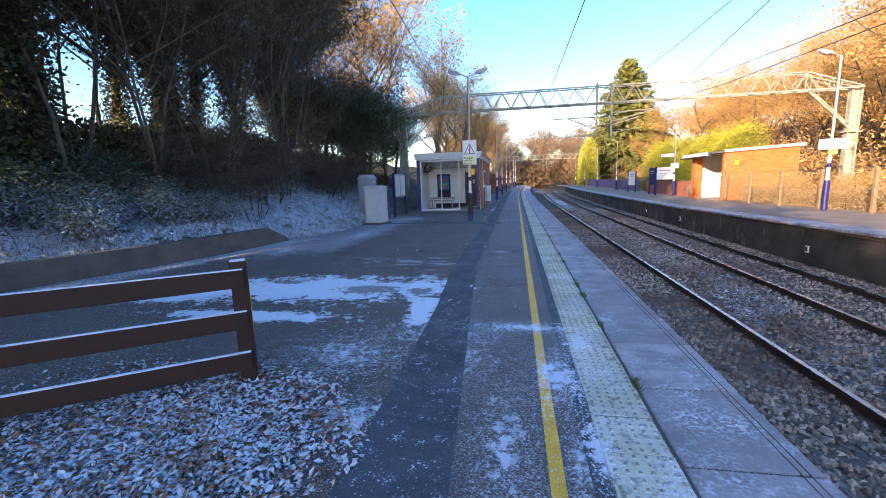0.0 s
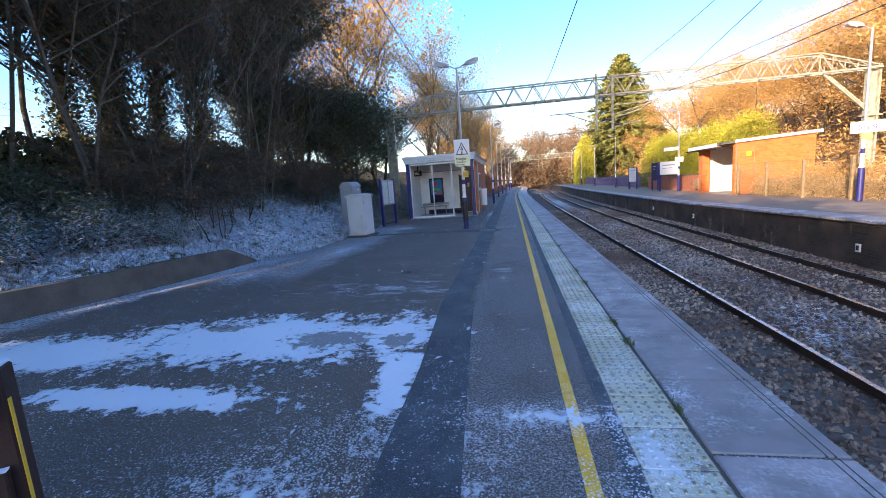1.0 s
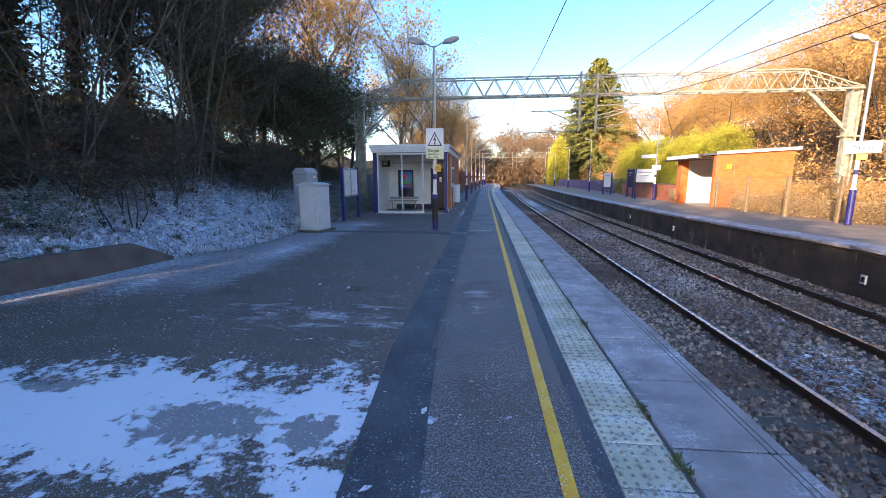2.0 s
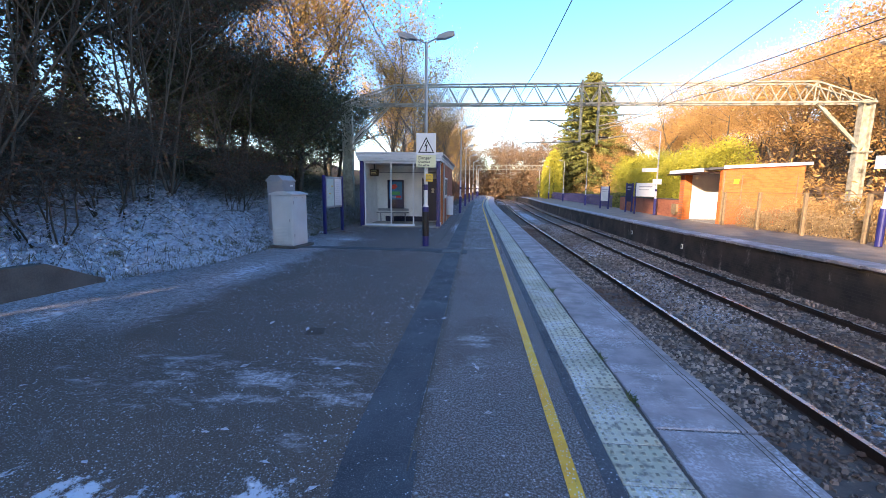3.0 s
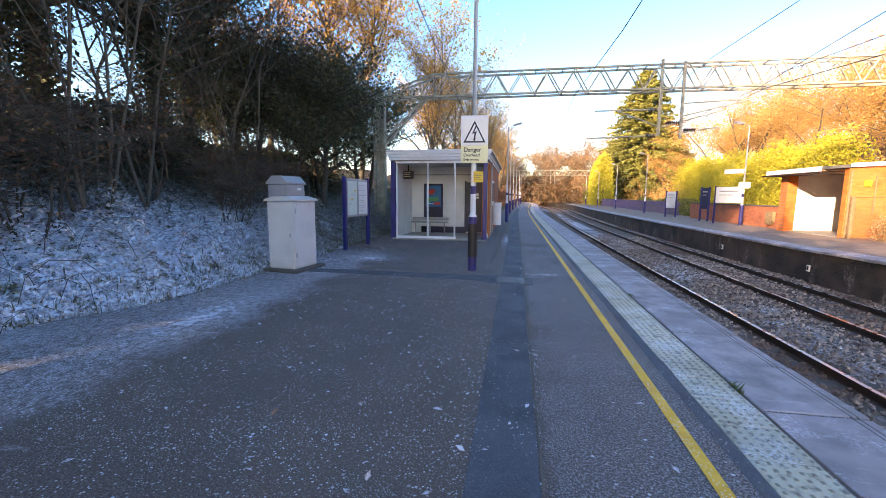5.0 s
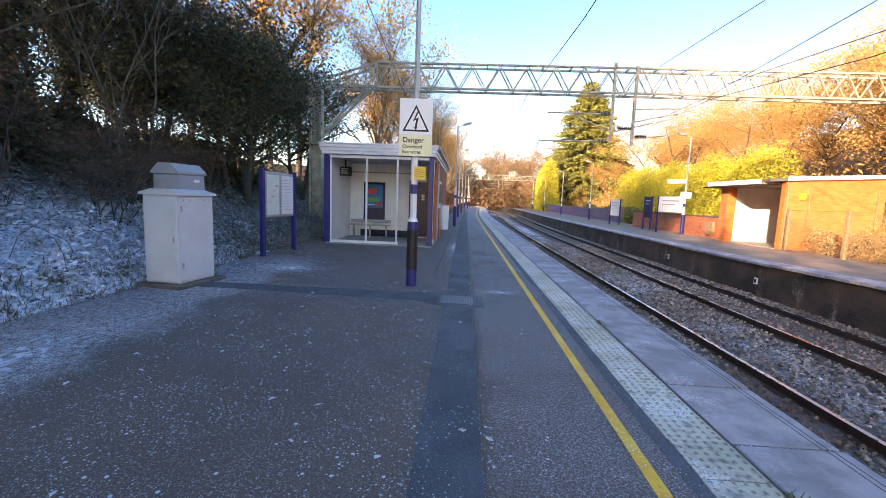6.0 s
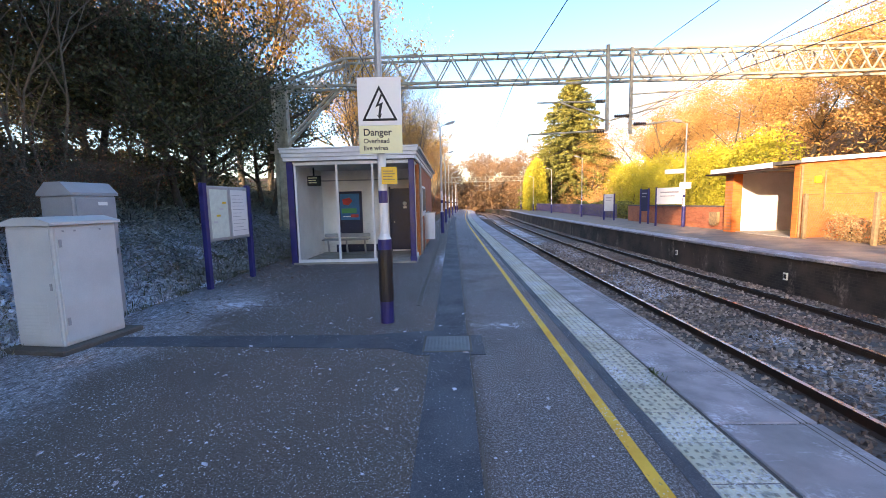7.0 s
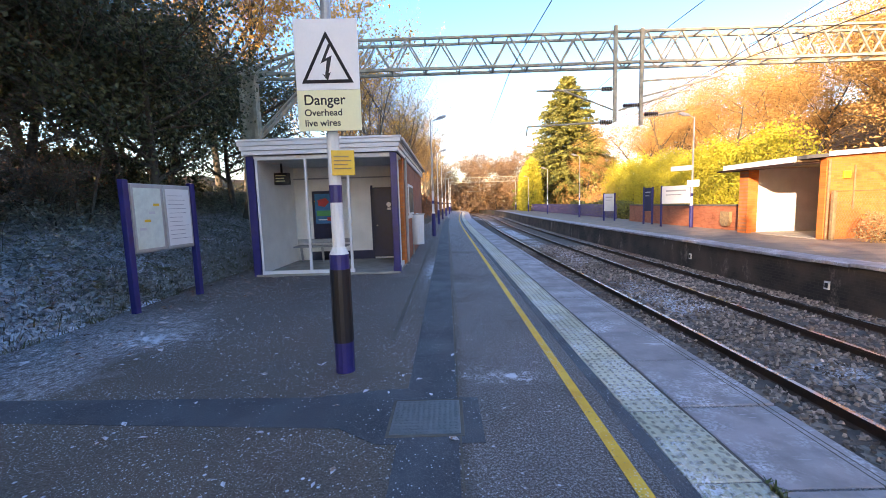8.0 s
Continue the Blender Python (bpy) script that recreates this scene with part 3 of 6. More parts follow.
strip("edge_wall", 8.18, 8.24, -30, 104, -0.06, "brick_dark", opp, 2.0, 1.05)

# track bed
strip("ballast_bed", 1.43, 8.12, -30, 165, -1.06, "ballast", None, 1.0, 0.1)
tagged(bpy.data.objects["ballast_bed"], "brown crushed-stone ballast between the rails with frost", "ballast", kind="structure")


def build_rails():
    prof = [(-0.035, 0.0), (0.035, 0.0), (0.036, -0.035), (0.009, -0.05), (0.009, -0.13), (0.065, -0.15), (0.065, -0.16), (-0.065, -0.16), (-0.065, -0.15), (-0.009, -0.13), (-0.009, -0.05), (-0.036, -0.035)]
    for u in (2.21, 3.655, 5.66, 7.105):
        rail = empty("rail")
        tagged(rail, "rusty steel rail with a polished running surface", "rail", "running rails", "structure")
        ys = np.concatenate([np.arange(-30, 40, 5.0), np.arange(40, 166, 2.0)])
        V = np.array([[(u + float(bend(y)) + a, y, -0.90 + c) for a, c in prof] for y in ys])
        n, m = V.shape[:2]
        idx = np.arange(n * m).reshape(n, m)
        nx = np.roll(idx, -1, axis=1)
        f = np.stack([idx[:-1], nx[:-1], nx[1:], idx[1:]], -1)[:, 1:].reshape(-1, 4)
        raw("rail_web", V.reshape(-1, 3), f, "rust", rail)
        strip("rail_head", u - 0.035, u + 0.035, -30, 165, -0.8995, "rail", rail, 2.5)


build_rails()


def build_sleepers():
    for u, n0 in ((2.932, 0), (6.382, 1)):
        track = empty("sleepers")
        tagged(track, "row of weathered sleepers bedded in ballast", "sleepers", kind="structure")
        first = None
        for i in range(125):
            y = -4 + i * 0.66
            m = Matrix.Translation((u + float(bend(y)), y, -1.075))
            if first is None:
                first = part("sleeper", box(-1.25, 1.25, -0.13, 0.13, -0.08, 0.035, 0.015), "sleeper", track)
                first.matrix_basis = m
            else:
                share("sleeper", first, track, m)


build_sleepers()


def build_stones():
    """Loose ballast: small angular stones."""
    rng = np.random.default_rng(4)
    n = 44000
    y = 1.0 + 36 * rng.random(n) ** 1.9
    u = rng.uniform(1.48, 8.05, n)
    keep = np.min(np.abs(u[:, None] - np.array([2.21, 3.655, 5.66, 7.105])), axis=1) > 0.06
    u, y = u[keep], y[keep]
    n = len(u)
    base = np.array([(1, 1, -.6), (-1, 1, -.7), (-1, -1, -.6), (1, -1, -.7), (.6, .7, .7), (-.7, .5, .6), (-.5, -.7, .8), (.7, -.5, .6)])
    size = rng.uniform(0.014, 0.034, n)
    a = rng.uniform(0, 6.28, n)
    P = base[None] * size[:, None, None] * rng.uniform(0.6, 1.2, (n, 1, 3)) + rng.normal(0, 0.006, (n, 8, 3))
    c, s = np.cos(a)[:, None], np.sin(a)[:, None]
    V = np.stack([P[..., 0] * c - P[..., 1] * s, P[..., 0] * s + P[..., 1] * c, P[..., 2]], -1)
    shoulder = 0.10 * np.exp(-((u - 4.66) / 0.7) ** 2) + 0.03
    V += np.stack([u + bend(y), y, -1.05 + shoulder * rng.random(n)], -1)[:, None]
    q = np.array([(3, 2, 1, 0), (4, 5, 6, 7), (0, 1, 5, 4), (1, 2, 6, 5), (2, 3, 7, 6), (3, 0, 4, 7)])
    f = (np.arange(n)[:, None, None] * 8 + q[None]).reshape(-1, 4)
    ob = raw("ballast_stones", V.reshape(-1, 3), f, "stones")
    tagged(ob, "loose angular grey-brown ballast stones with frost", "ballast", kind="stuff")


build_stones()


def build_retaining_wall():
    """The low concrete wall at the foot of the bank, with a ramped end."""
    w = empty("retaining_wall")
    tagged(w, "low stained concrete retaining wall below the frosty bank", "wall", kind="structure")
    ys = [-12, -6, 0, 3, 6, 7, 8, 9, 9.8, 10.5, 11.4]
    tops = [0.47, 0.47, 0.47, 0.47, 0.47, 0.47, 0.47, 0.48, 0.48, 0.47, 0.05]
    b = bmesh.new()
    rows = []
    for y, t in zip(ys, tops):
        x = float(wall_x(y))
        rows.append([b.verts.new((x, y, -0.1)), b.verts.new((x, y, t)), b.verts.new((x - 0.22, y, t)), b.verts.new((x - 0.22, y, -0.1))])
    for r, s in zip(rows, rows[1:]):
        for i in range(4):
            b.faces.new((r[i], r[(i + 1) % 4], s[(i + 1) % 4], s[i]))
    b.faces.new(rows[0])
    b.faces.new(rows[-1][::-1])
    bmesh.ops.recalc_face_normals(b, faces=b.faces[:])
    part("wall_body", b, "concrete", w)


build_retaining_wall()


# ---- things on the near platform ----
def fence():
    f = empty("fence")
    tagged(f, "dark-stained wooden post-and-rail fence with frost on its rails", "fence")
    ax, ay, bx, by = -2.33, 2.84, -5.8, 0.39
    d = Vector((bx - ax, by - ay, 0)).normalized()
    yaw = math.degrees(math.atan2(d.y, d.x))
    post = None
    for s in (0.0, 1.83, 3.66):
        m = pose(ax + d.x * s, ay + d.y * s, 0, 0, 0, yaw)
        if post is None:
            post = part("post", box(-0.065, 0.065, -0.055, 0.055, -0.1, 1.03, 0.008), "wood", f)
            post.matrix_basis = m
        else:
            share("post", post, f, m)
    for z in (0.12, 0.47, 0.82):
        for s in (0.0, 1.83):
            r = part("rail", box(-0.03, 1.83, 0.058, 0.10, z, z + 0.145, 0.006), "wood", f)
            r.matrix_basis = pose(ax + d.x * s, ay + d.y * s, 0, 0, 0, yaw)
            c = part("frost", box(-0.03, 1.83, 0.062, 0.096, z + 0.146, z + 0.153), "frost", r, "thin white frost")
    c = part("frost", box(-0.058, 0.058, -0.048, 0.048, 1.031, 1.038), "frost", post, "thin white frost")
    t = part("edge_strip", box(-0.069, -0.066, 0.025, 0.05, 0.40, 0.90), "sign_yellow", post, "yellow reflective strip")


fence()


def lamp_post(name="lamp_post", arms=2, wrap=True):
    """A tall white platform lamp with a purple base sleeve and outreach arms, built at the origin."""
    p = empty(name)
    s = part("base_sleeve", rod((0, 0, 0), (0, 0, 0.42), 0.092, 0.092, 16), "purple", p, "purple painted base")
    part("wrap", rod((0, 0, 0.30), (0, 0, 1.0), 0.097, 0.097, 16), "black" if wrap else "purple", p)
    part("collar", rod((0, 0, 1.14), (0, 0, 1.21), 0.092, 0.058, 16), "white", p)
    part("base_sleeve", rod((0, 0, 1.0), (0, 0, 1.14), 0.092, 0.092, 16), "purple", p)
    part("shaft", rod((0, 0, 1.21), (0, 0, 5.63), 0.056, 0.036, 12), "pole", p, "pale galvanised shaft")
    part("band", rod((0, 0, 1.62), (0, 0, 1.78), 0.060, 0.060, 12), "purple", p)
    part("paint_sleeve", rod((0, 0, 1.21), (0, 0, 1.62), 0.059, 0.058, 12), "white", p)
    part("paint_sleeve", rod((0, 0, 1.78), (0, 0, 2.25), 0.0585, 0.057, 12), "white", p)
    for sx in ((1, -1) if arms == 2 else (1,)):
        part("arm", rod((0, 0, 5.58), (sx * 0.30, 0, 5.73), 0.022, 0.020, 8), "pole", p)
        h = part("lantern", prism([(0.27, 5.68), (0.33, 5.78), (0.60, 5.87), (0.76, 5.87), (0.77, 5.80), (0.45, 5.70)], "y", -0.085, 0.085), "cabinet_dark", p, "flat grey street lantern")
        if sx < 0:
            h.matrix_basis = pose(0, 0, 0, 0, 0, 180)
        g = part("lens", prism([(0.45, 5.697), (0.74, 5.790), (0.72, 5.762), (0.50, 5.685)], "y", -0.07, 0.07), "lampglass", h)
    return p


first_lamp = lamp_post()
first_lamp.matrix_world = pose(-1.90, 16.72, 0)
tagged(first_lamp, "white and purple platform lamp post with two lanterns", "lamp post", "platform lamps")
single = lamp_post("lamp_post", 1, False)
single.matrix_world = pose(-1.55, 33.6, 0)
tagged(single, "slim platform lamp post with a purple base and one lantern", "lamp post", "platform lamps")
for y in (46, 57, 68, 79, 90, 101):
    copy_thing(single, pose(-1.6 + float(bend(y)), y, 0))
for x, y, a in ((11.6, 18.1, 180), (11.88, 34.7, 180), (11.4, 52, 180), (11.4, 66, 180), (11.4, 82, 180), (11.4, 96, 180)):
    copy_thing(single, pose(x + float(bend(y)), y, 0.08 if y < 20 else OPP_Z, 0, 0, a))


def danger_sign():
    s = empty("danger_sign", pose(-1.88, 16.60, 0, 0, 0, 2))
    tagged(s, "white warning sign for overhead live wires on the lamp post", "sign")
    part("plate", box(-0.275, 0.275, -0.006, 0.006, 2.60, 3.19, 0.003), "sign_white", s)
    part("text_plate", box(-0.275, 0.275, -0.006, 0.006, 2.25, 2.598, 0.003), "sign_pale", s, "pale yellow text panel")

    def ring(pts, w):
        b = bmesh.new()
        c = Vector((sum(p[0] for p in pts) / 3, 0, sum(p[1] for p in pts) / 3))
        outer = [Vector((p[0], 0, p[1])) for p in pts]
        inner = [c + (q - c) * w for q in outer]
        for y in (-0.0085,):
            vo = [b.verts.new((q.x, y, q.z)) for q in outer]
            vi = [b.verts.new((q.x, y, q.z)) for q in inner]
            for i in range(3):
                b.faces.new((vo[i], vo[(i + 1) % 3], vi[(i + 1) % 3], vi[i]))
        bmesh.ops.solidify(b, geom=b.faces[:], thickness=0.0015)
        return b
    part("warning_triangle", ring([(-0.225, 2.655), (0.225, 2.655), (0.0, 3.09)], 0.80), "ink", s, "black warning triangle")
    bolt = [(0.02, 2.985), (-0.055, 2.82), (0.0, 2.845), (-0.02, 2.72), (-0.045, 2.735), (0.0, 2.675), (0.03, 2.75), (0.01, 2.735), (0.045, 2.885), (-0.01, 2.862), (0.04, 2.97)]
    part("lightning_arrow", prism(bolt, "y", -0.0085, -0.0065), "ink", s, "black lightning arrow")
    for words, z, size in (("Danger", 2.475, 0.122), ("Overhead", 2.380, 0.082), ("live wires", 2.292, 0.082)):
        text_mesh(words, size, "ink", s, pose(-0.22, -0.0075, z, 90, 0, 0), "lettering", 'LEFT')
    for x in (-0.12, 0.12):
        part("clip", box(x - 0.02, x + 0.02, 0.006, 0.05, 2.8, 2.84), "pole", s)


danger_sign()


def yellow_tag():
    s = empty("notice_plate", pose(-1.79, 16.615, 0, 0, 0, 14))
    tagged(s, "small yellow notice plate on the lamp post", "sign")
    part("plate", box(-0.10, 0.10, -0.004, 0.004, 1.86, 2.08, 0.002), "sign_yellow", s)
    for i, w in enumerate((0.13, 0.15, 0.12, 0.15)):
        part("text_bar", box(-0.08, -0.08 + w, -0.0065, -0.0045, 2.02 - i * 0.035, 2.032 - i * 0.035), "wood_pale", s, "brown print")


yellow_tag()


def cabinet_front():
    c = empty("equipment_cabinet", pose(-5.68, 16.10, 0, 0, 0, -8))
    tagged(c, "pale grey metal trackside equipment cabinet on a concrete plinth", "cabinet")
    part("plinth", box(-0.40, 0.44, -0.50, 0.52, -0.05, 0.06, 0.015), "concrete", c, "concrete plinth")
    part("body", box(-0.31, 0.31, -0.38, 0.38, 0.06, 1.45, 0.012), "cabinet", c)
    roof = [(-0.35, 1.45), (0.35, 1.45), (0.35, 1.485), (0.12, 1.545), (-0.12, 1.545), (-0.35, 1.485)]
    part("lid", prism(roof, "y", -0.42, 0.42), "cabinet", c, "low ridged lid")
    d = part("door", box(-0.29, 0.29, -0.394, -0.381, 0.10, 1.42, 0.004), "cabinet", c)
    part("door", box(0.311, 0.324, -0.35, 0.35, 0.10, 1.42, 0.004), "cabinet", c)
    for i in range(10):
        part("louvre", prism([(-0.402, 0.20 + i * 0.04), (-0.395, 0.225 + i * 0.04), (-0.395, 0.20 + i * 0.04)], "x", -0.22, 0.16), "cabinet", d)
    part("lock", box(0.235, 0.26, -0.406, -0.395, 0.72, 0.80), "cabinet_dark", d, "grey lock")
    for z in (0.30, 1.20):
        part("hinge", box(0.325, 0.336, -0.33, -0.30, z, z + 0.09), "cabinet_dark", d)
    for x in (-0.28, -0.15, 0.15):
        part("bolt", box(0.325, 0.332, x, x + 0.02, 1.37, 1.39), "cabinet_dark", d)


def cabinet_back():
    c = empty("equipment_cabinet", pose(-6.42, 17.15, 0.1, 0, 0, -8))
    tagged(c, "taller mid-grey metal equipment cabinet beside the bank", "cabinet")
    part("body", box(-0.25, 0.30, -0.32, 0.32, -0.1, 1.72, 0.02), "cabinet_dark", c)
    part("lid", prism([(-0.26, 1.72), (0.31, 1.72), (0.31, 1.76), (0.15, 1.91), (-0.10, 1.91), (-0.26, 1.76)], "y", -0.35, 0.35), "cabinet_dark", c, "sloped lid")
    d = part("door", box(0.301, 0.312, -0.29, 0.29, 0.2, 1.68, 0.004), "cabinet_dark", c)
    part("label_plate", box(0.313, 0.317, 0.02, 0.16, 1.58, 1.63), "sign_white", c, "small white label")
    part("lock", box(0.313, 0.325, 0.22, 0.25, 0.85, 0.94), "steel", d)


cabinet_front()
cabinet_back()


def notice_board():
    b = empty("notice_board", pose(-5.84, 19.24, 0, 0, 0, 83))
    tagged(b, "timetable board with two white panels on purple posts", "notice board")
    post = part("post", box(-0.05, 0.05, -0.05, 0.05, -0.1, 2.10, 0.008), "purple", b)
    share("post", post, b, pose(1.42, 0, 0))
    part("backboard", box(0.055, 1.36, -0.03, 0.03, 0.93, 2.05, 0.01), "pole", b)
    p = part("panel_frame", box(0.08, 0.69, -0.045, -0.031, 0.95, 2.03, 0.006), "pole", b, "aluminium panel frame")
    q = part("panel_frame", box(0.72, 1.34, -0.045, -0.031, 0.95, 2.03, 0.006), "pole", b, "aluminium panel frame")
    a = part("poster", box(0.12, 0.65, -0.049, -0.046, 1.0, 1.98), "sign_map", p, "pale green route map")
    c = part("poster", box(0.76, 1.30, -0.049, -0.046, 1.0, 1.98), "sign_white", q, "white timetable sheet")
    rng = random.Random(3)
    for i in range(11):
        w = rng.uniform(0.3, 0.46)
        o = part("text_bar", box(0.80, 0.80 + w, -0.0515, -0.0495, 1.86 - i * 0.075, 1.868 - i * 0.075), "cabinet_dark", q, "grey print")
    for i in range(4):
        o = part("map_line", box(0.18 + 0.1 * i, 0.30 + 0.1 * i, -0.0515, -0.0495, 1.3 + 0.13 * i, 1.34 + 0.13 * i), "sign_yellow" if i % 2 else "cabinet", p, "map print")


notice_board()


def inspection_cover():
    c = empty("inspection_cover", pose(-1.07, 15.79, 0))
    tagged(c, "square checker-plate steel inspection cover in the asphalt", "cover")
    part("frame", box(-0.275, 0.275, -0.27, 0.27, -0.05, 0.008, 0.003), "concrete", c)
    part("plate", box(-0.25, 0.25, -0.245, 0.245, 0.0, 0.013, 0.003), "steel", c)
    b = bmesh.new()
    for i in range(12):
        for j in range(12):
            t = 45 if (i + j) % 2 else -45
            bar_m = pose(-0.22 + i * 0.04, -0.22 + j * 0.04, 0.0145, 0, 0, t)
            box(-0.014, 0.014, -0.004, 0.004, -0.002, 0.002, 0, b, None)
            bmesh.ops.transform(b, matrix=bar_m, verts=b.verts[-8:])
    part("tread", b, "steel", c, "raised tread pattern")


inspection_cover()


def drain_cover():
    c = empty("drain_grate", pose(-2.29, 9.30, 0, 0, 0, 12))
    tagged(c, "small square rusty iron drain grate in the asphalt", "drain")
    part("frame", box(-0.105, 0.105, -0.105, 0.105, -0.05, 0.002, 0.001), "sleeper", c)
    for i in range(5):
        part("bar", box(-0.095, 0.095, -0.09 + i * 0.040, -0.072 + i * 0.040, 0.0, 0.010), "sleeper", c)
        part("bar", box(-0.09 + i * 0.040, -0.072 + i * 0.040, -0.095, 0.095, 0.0, 0.0085), "sleeper", c)


drain_cover()


def shelter():
    """The waiting shelter: glazed front, white inside, brick rear part, ribbed white fascia."""
    x0, x1, y0, y1, ym = -5.42, -2.02, 22.5, 31.5, 25.0
    s = empty("waiting_shelter")
    tagged(s, "small flat-roofed brick waiting shelter with purple posts and white fascia", "shelter")
    part("floor_slab", box(x0 + 0.02, x1 + 0.02, y0 - 0.05, y1, -0.1, 0.05, 0.01), "concrete_pale", s)
    part("wall", box(x0, x0 + 0.12, y0 + 0.2, y1, 0.05, 2.78), "white_wall", s, "white painted side wall")
    part("wall", box(x0, x1 - 0.02, ym, ym + 0.12, 0.05, 2.78), "white_wall", s, "white painted back wall")
    part("soffit", box(x0, x1, y0, y1, 2.74, 2.80), "ceiling", s)
    part("roof", box(x0 - 0.05, x1 + 0.05, y0 - 0.05, y1 + 0.05, 3.10, 3.17), "felt", s)
    for i, (z, o) in enumerate(((2.81, 0.02), (2.91, 0.05), (3.01, 0.08))):
        part("fascia_board", box(x0 - 0.06 - o, x1 + 0.06 + o, y0 - 0.10 - o, y0 - 0.04, z, z + 0.092, 0.004), "white", s, "white fascia board")
        part("fascia_board", box(x1 + 0.02, x1 + 0.06 + o, y0 - 0.04, y1 + 0.1, z, z + 0.092, 0.004), "white", s, "white fascia board")
        part("fascia_board", box(x0 - 0.06 - o, x0 - 0.02, y0 - 0.04, y1 + 0.1, z, z + 0.092, 0.004), "white", s, "white fascia board")
    part("roof_trim", box(x0 - 0.16, x1 + 0.16, y0 - 0.20, y0 - 0.10, 3.106, 3.15, 0.004), "white", s)
    part("gutter", box(x1 + 0.14, x1 + 0.22, y0 - 0.2, y1, 3.02, 3.10, 0.02), "pole", s)
    part("post", box(x0 - 0.04, x0 + 0.13, y0 - 0.02, y0 + 0.15, 0.0, 2.80, 0.008), "purple", s, "purple painted post")
    part("post", box(x1 - 0.13, x1 + 0.02, y0 - 0.02, y0 + 0.13, 0.0, 2.80, 0.008), "purple", s, "purple painted post")
    part("post_foot", box(x1 - 0.145, x1 + 0.035, y0 - 0.04, y0 + 0.15, 0.0, 0.18, 0.02), "purple", s)
    # glazed screen on the front
    gx0, gx1 = x0 + 0.16, -3.12
    part("screen_sill", box(gx0, gx1 + 0.04, y0 - 0.03, y0 + 0.06, 0.05, 0.13, 0.006), "white", s, "white screen frame")
    part("screen_head", box(gx0, x1 - 0.13, y0 - 0.02, y0 + 0.05, 2.70, 2.78, 0.006), "white", s, "white screen frame")
    for x in (gx0, -4.13, -3.16):
        part("mullion", box(x, x + 0.055, y0 - 0.02, y0 + 0.05, 0.13, 2.70, 0.005), "white", s, "white screen mullion")
    for xa, xb in ((gx0 + 0.055, -4.13), (-4.075, -3.16)):
        g = part("pane", box(xa, xb, y0 + 0.01, y0 + 0.018, 0.13, 2.70), "glass", s, "clear glass pane")
        g.visible_shadow = False
    # glazed flank beside the platform
    part("flank_sill", box(x1 - 0.06, x1, y0 + 0.13, 23.6, 0.05, 0.16, 0.005), "white", s)
    part("flank_mullion", box(x1 - 0.055, x1, 23.0, 23.055, 0.16, 2.78, 0.004), "white", s)
    g = part("pane", box(x1 - 0.03, x1 - 0.022, y0 + 0.14, 23.6, 0.16, 2.74), "glass", s)
    g.visible_shadow = False
    # door, poster, screen, bench
    d = part("door", box(-3.02, -2.16, ym - 0.03, ym - 0.002, 0.10, 2.12, 0.005), "navy", s, "dark navy door")
    part("door_frame", box(-3.08, -3.02, ym - 0.04, ym - 0.002, 0.05, 2.18, 0.004), "navy", s)
    part("door_sign", rod((-2.56, ym - 0.036, 1.62), (-2.56, ym - 0.030, 1.62), 0.07, 0.07, 16), "sign_white", d, "round white door sign")
    part("door_sign", box(-2.62, -2.50, ym - 0.035, ym - 0.031, 1.46, 1.53), "sign_white", d)
    part("door_handle", rod((-2.92, ym - 0.06, 1.02), (-2.92, ym - 0.03, 1.02), 0.02, 0.02, 10), "pole", d, "steel handle")
    part("skirting", box(-4.9, -3.08, ym - 0.02, ym - 0.002, 0.05, 0.30), "navy", s, "dark painted skirting")
    f = part("poster_case", box(-4.78, -3.98, ym - 0.07, ym - 0.002, 0.66, 2.06, 0.01), "navy", s, "dark framed poster case")
    part("poster", box(-4.70, -4.06, ym - 0.075, ym - 0.071, 1.12, 1.98), "poster_blue", f, "blue poster with a red and green motif")
    part("poster_motif", prism([(-4.62, 1.80), (-4.38, 1.86), (-4.28, 1.74), (-4.42, 1.60), (-4.60, 1.64)], "y", ym - 0.079, ym - 0.076), "poster_red", f, "red shape")
    part("poster_motif", box(-4.66, -4.16, ym - 0.079, ym - 0.076, 1.34, 1.50), "poster_green", f, "green block")
    part("poster_motif", box(-4.36, -4.10, ym - 0.082, ym - 0.079, 1.20, 1.30), "poster_red", f, "red block")
    part("text_bar", box(-4.62, -4.14, ym - 0.079, ym - 0.076, 1.22, 1.25), "sign_white", f, "white print")
    pn = part("info_screen", box(x0 + 0.125, x0 + 0.52, 23.6, 23.70, 2.20, 2.50, 0.01), "black", s, "black departure screen")
    part("screen_bracket", box(x0 + 0.30, x0 + 0.34, 23.62, 23.66, 2.50, 2.74), "black", s)
    for i, w in enumerate((0.26, 0.22, 0.24)):
        part("text_bar", box(x0 + 0.17, x0 + 0.17 + w, 23.594, 23.599, 2.42 - i * 0.07, 2.445 - i * 0.07), "sign_pale", pn, "pale display line")
    part("cable_duct", box(x0 + 0.12, x1 - 0.2, ym - 0.03, ym - 0.002, 2.40, 2.44), "cabinet_dark", s, "grey cable duct")
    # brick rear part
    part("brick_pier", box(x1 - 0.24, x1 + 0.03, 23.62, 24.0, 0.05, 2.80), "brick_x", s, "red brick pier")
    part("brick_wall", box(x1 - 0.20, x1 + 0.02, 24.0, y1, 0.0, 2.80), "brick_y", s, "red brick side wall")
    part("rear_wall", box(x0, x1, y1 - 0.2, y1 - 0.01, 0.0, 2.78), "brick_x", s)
    part("sill_board", box(x1 + 0.021, x1 + 0.06, 24.6, 28.6, 1.20, 1.28), "white", s)
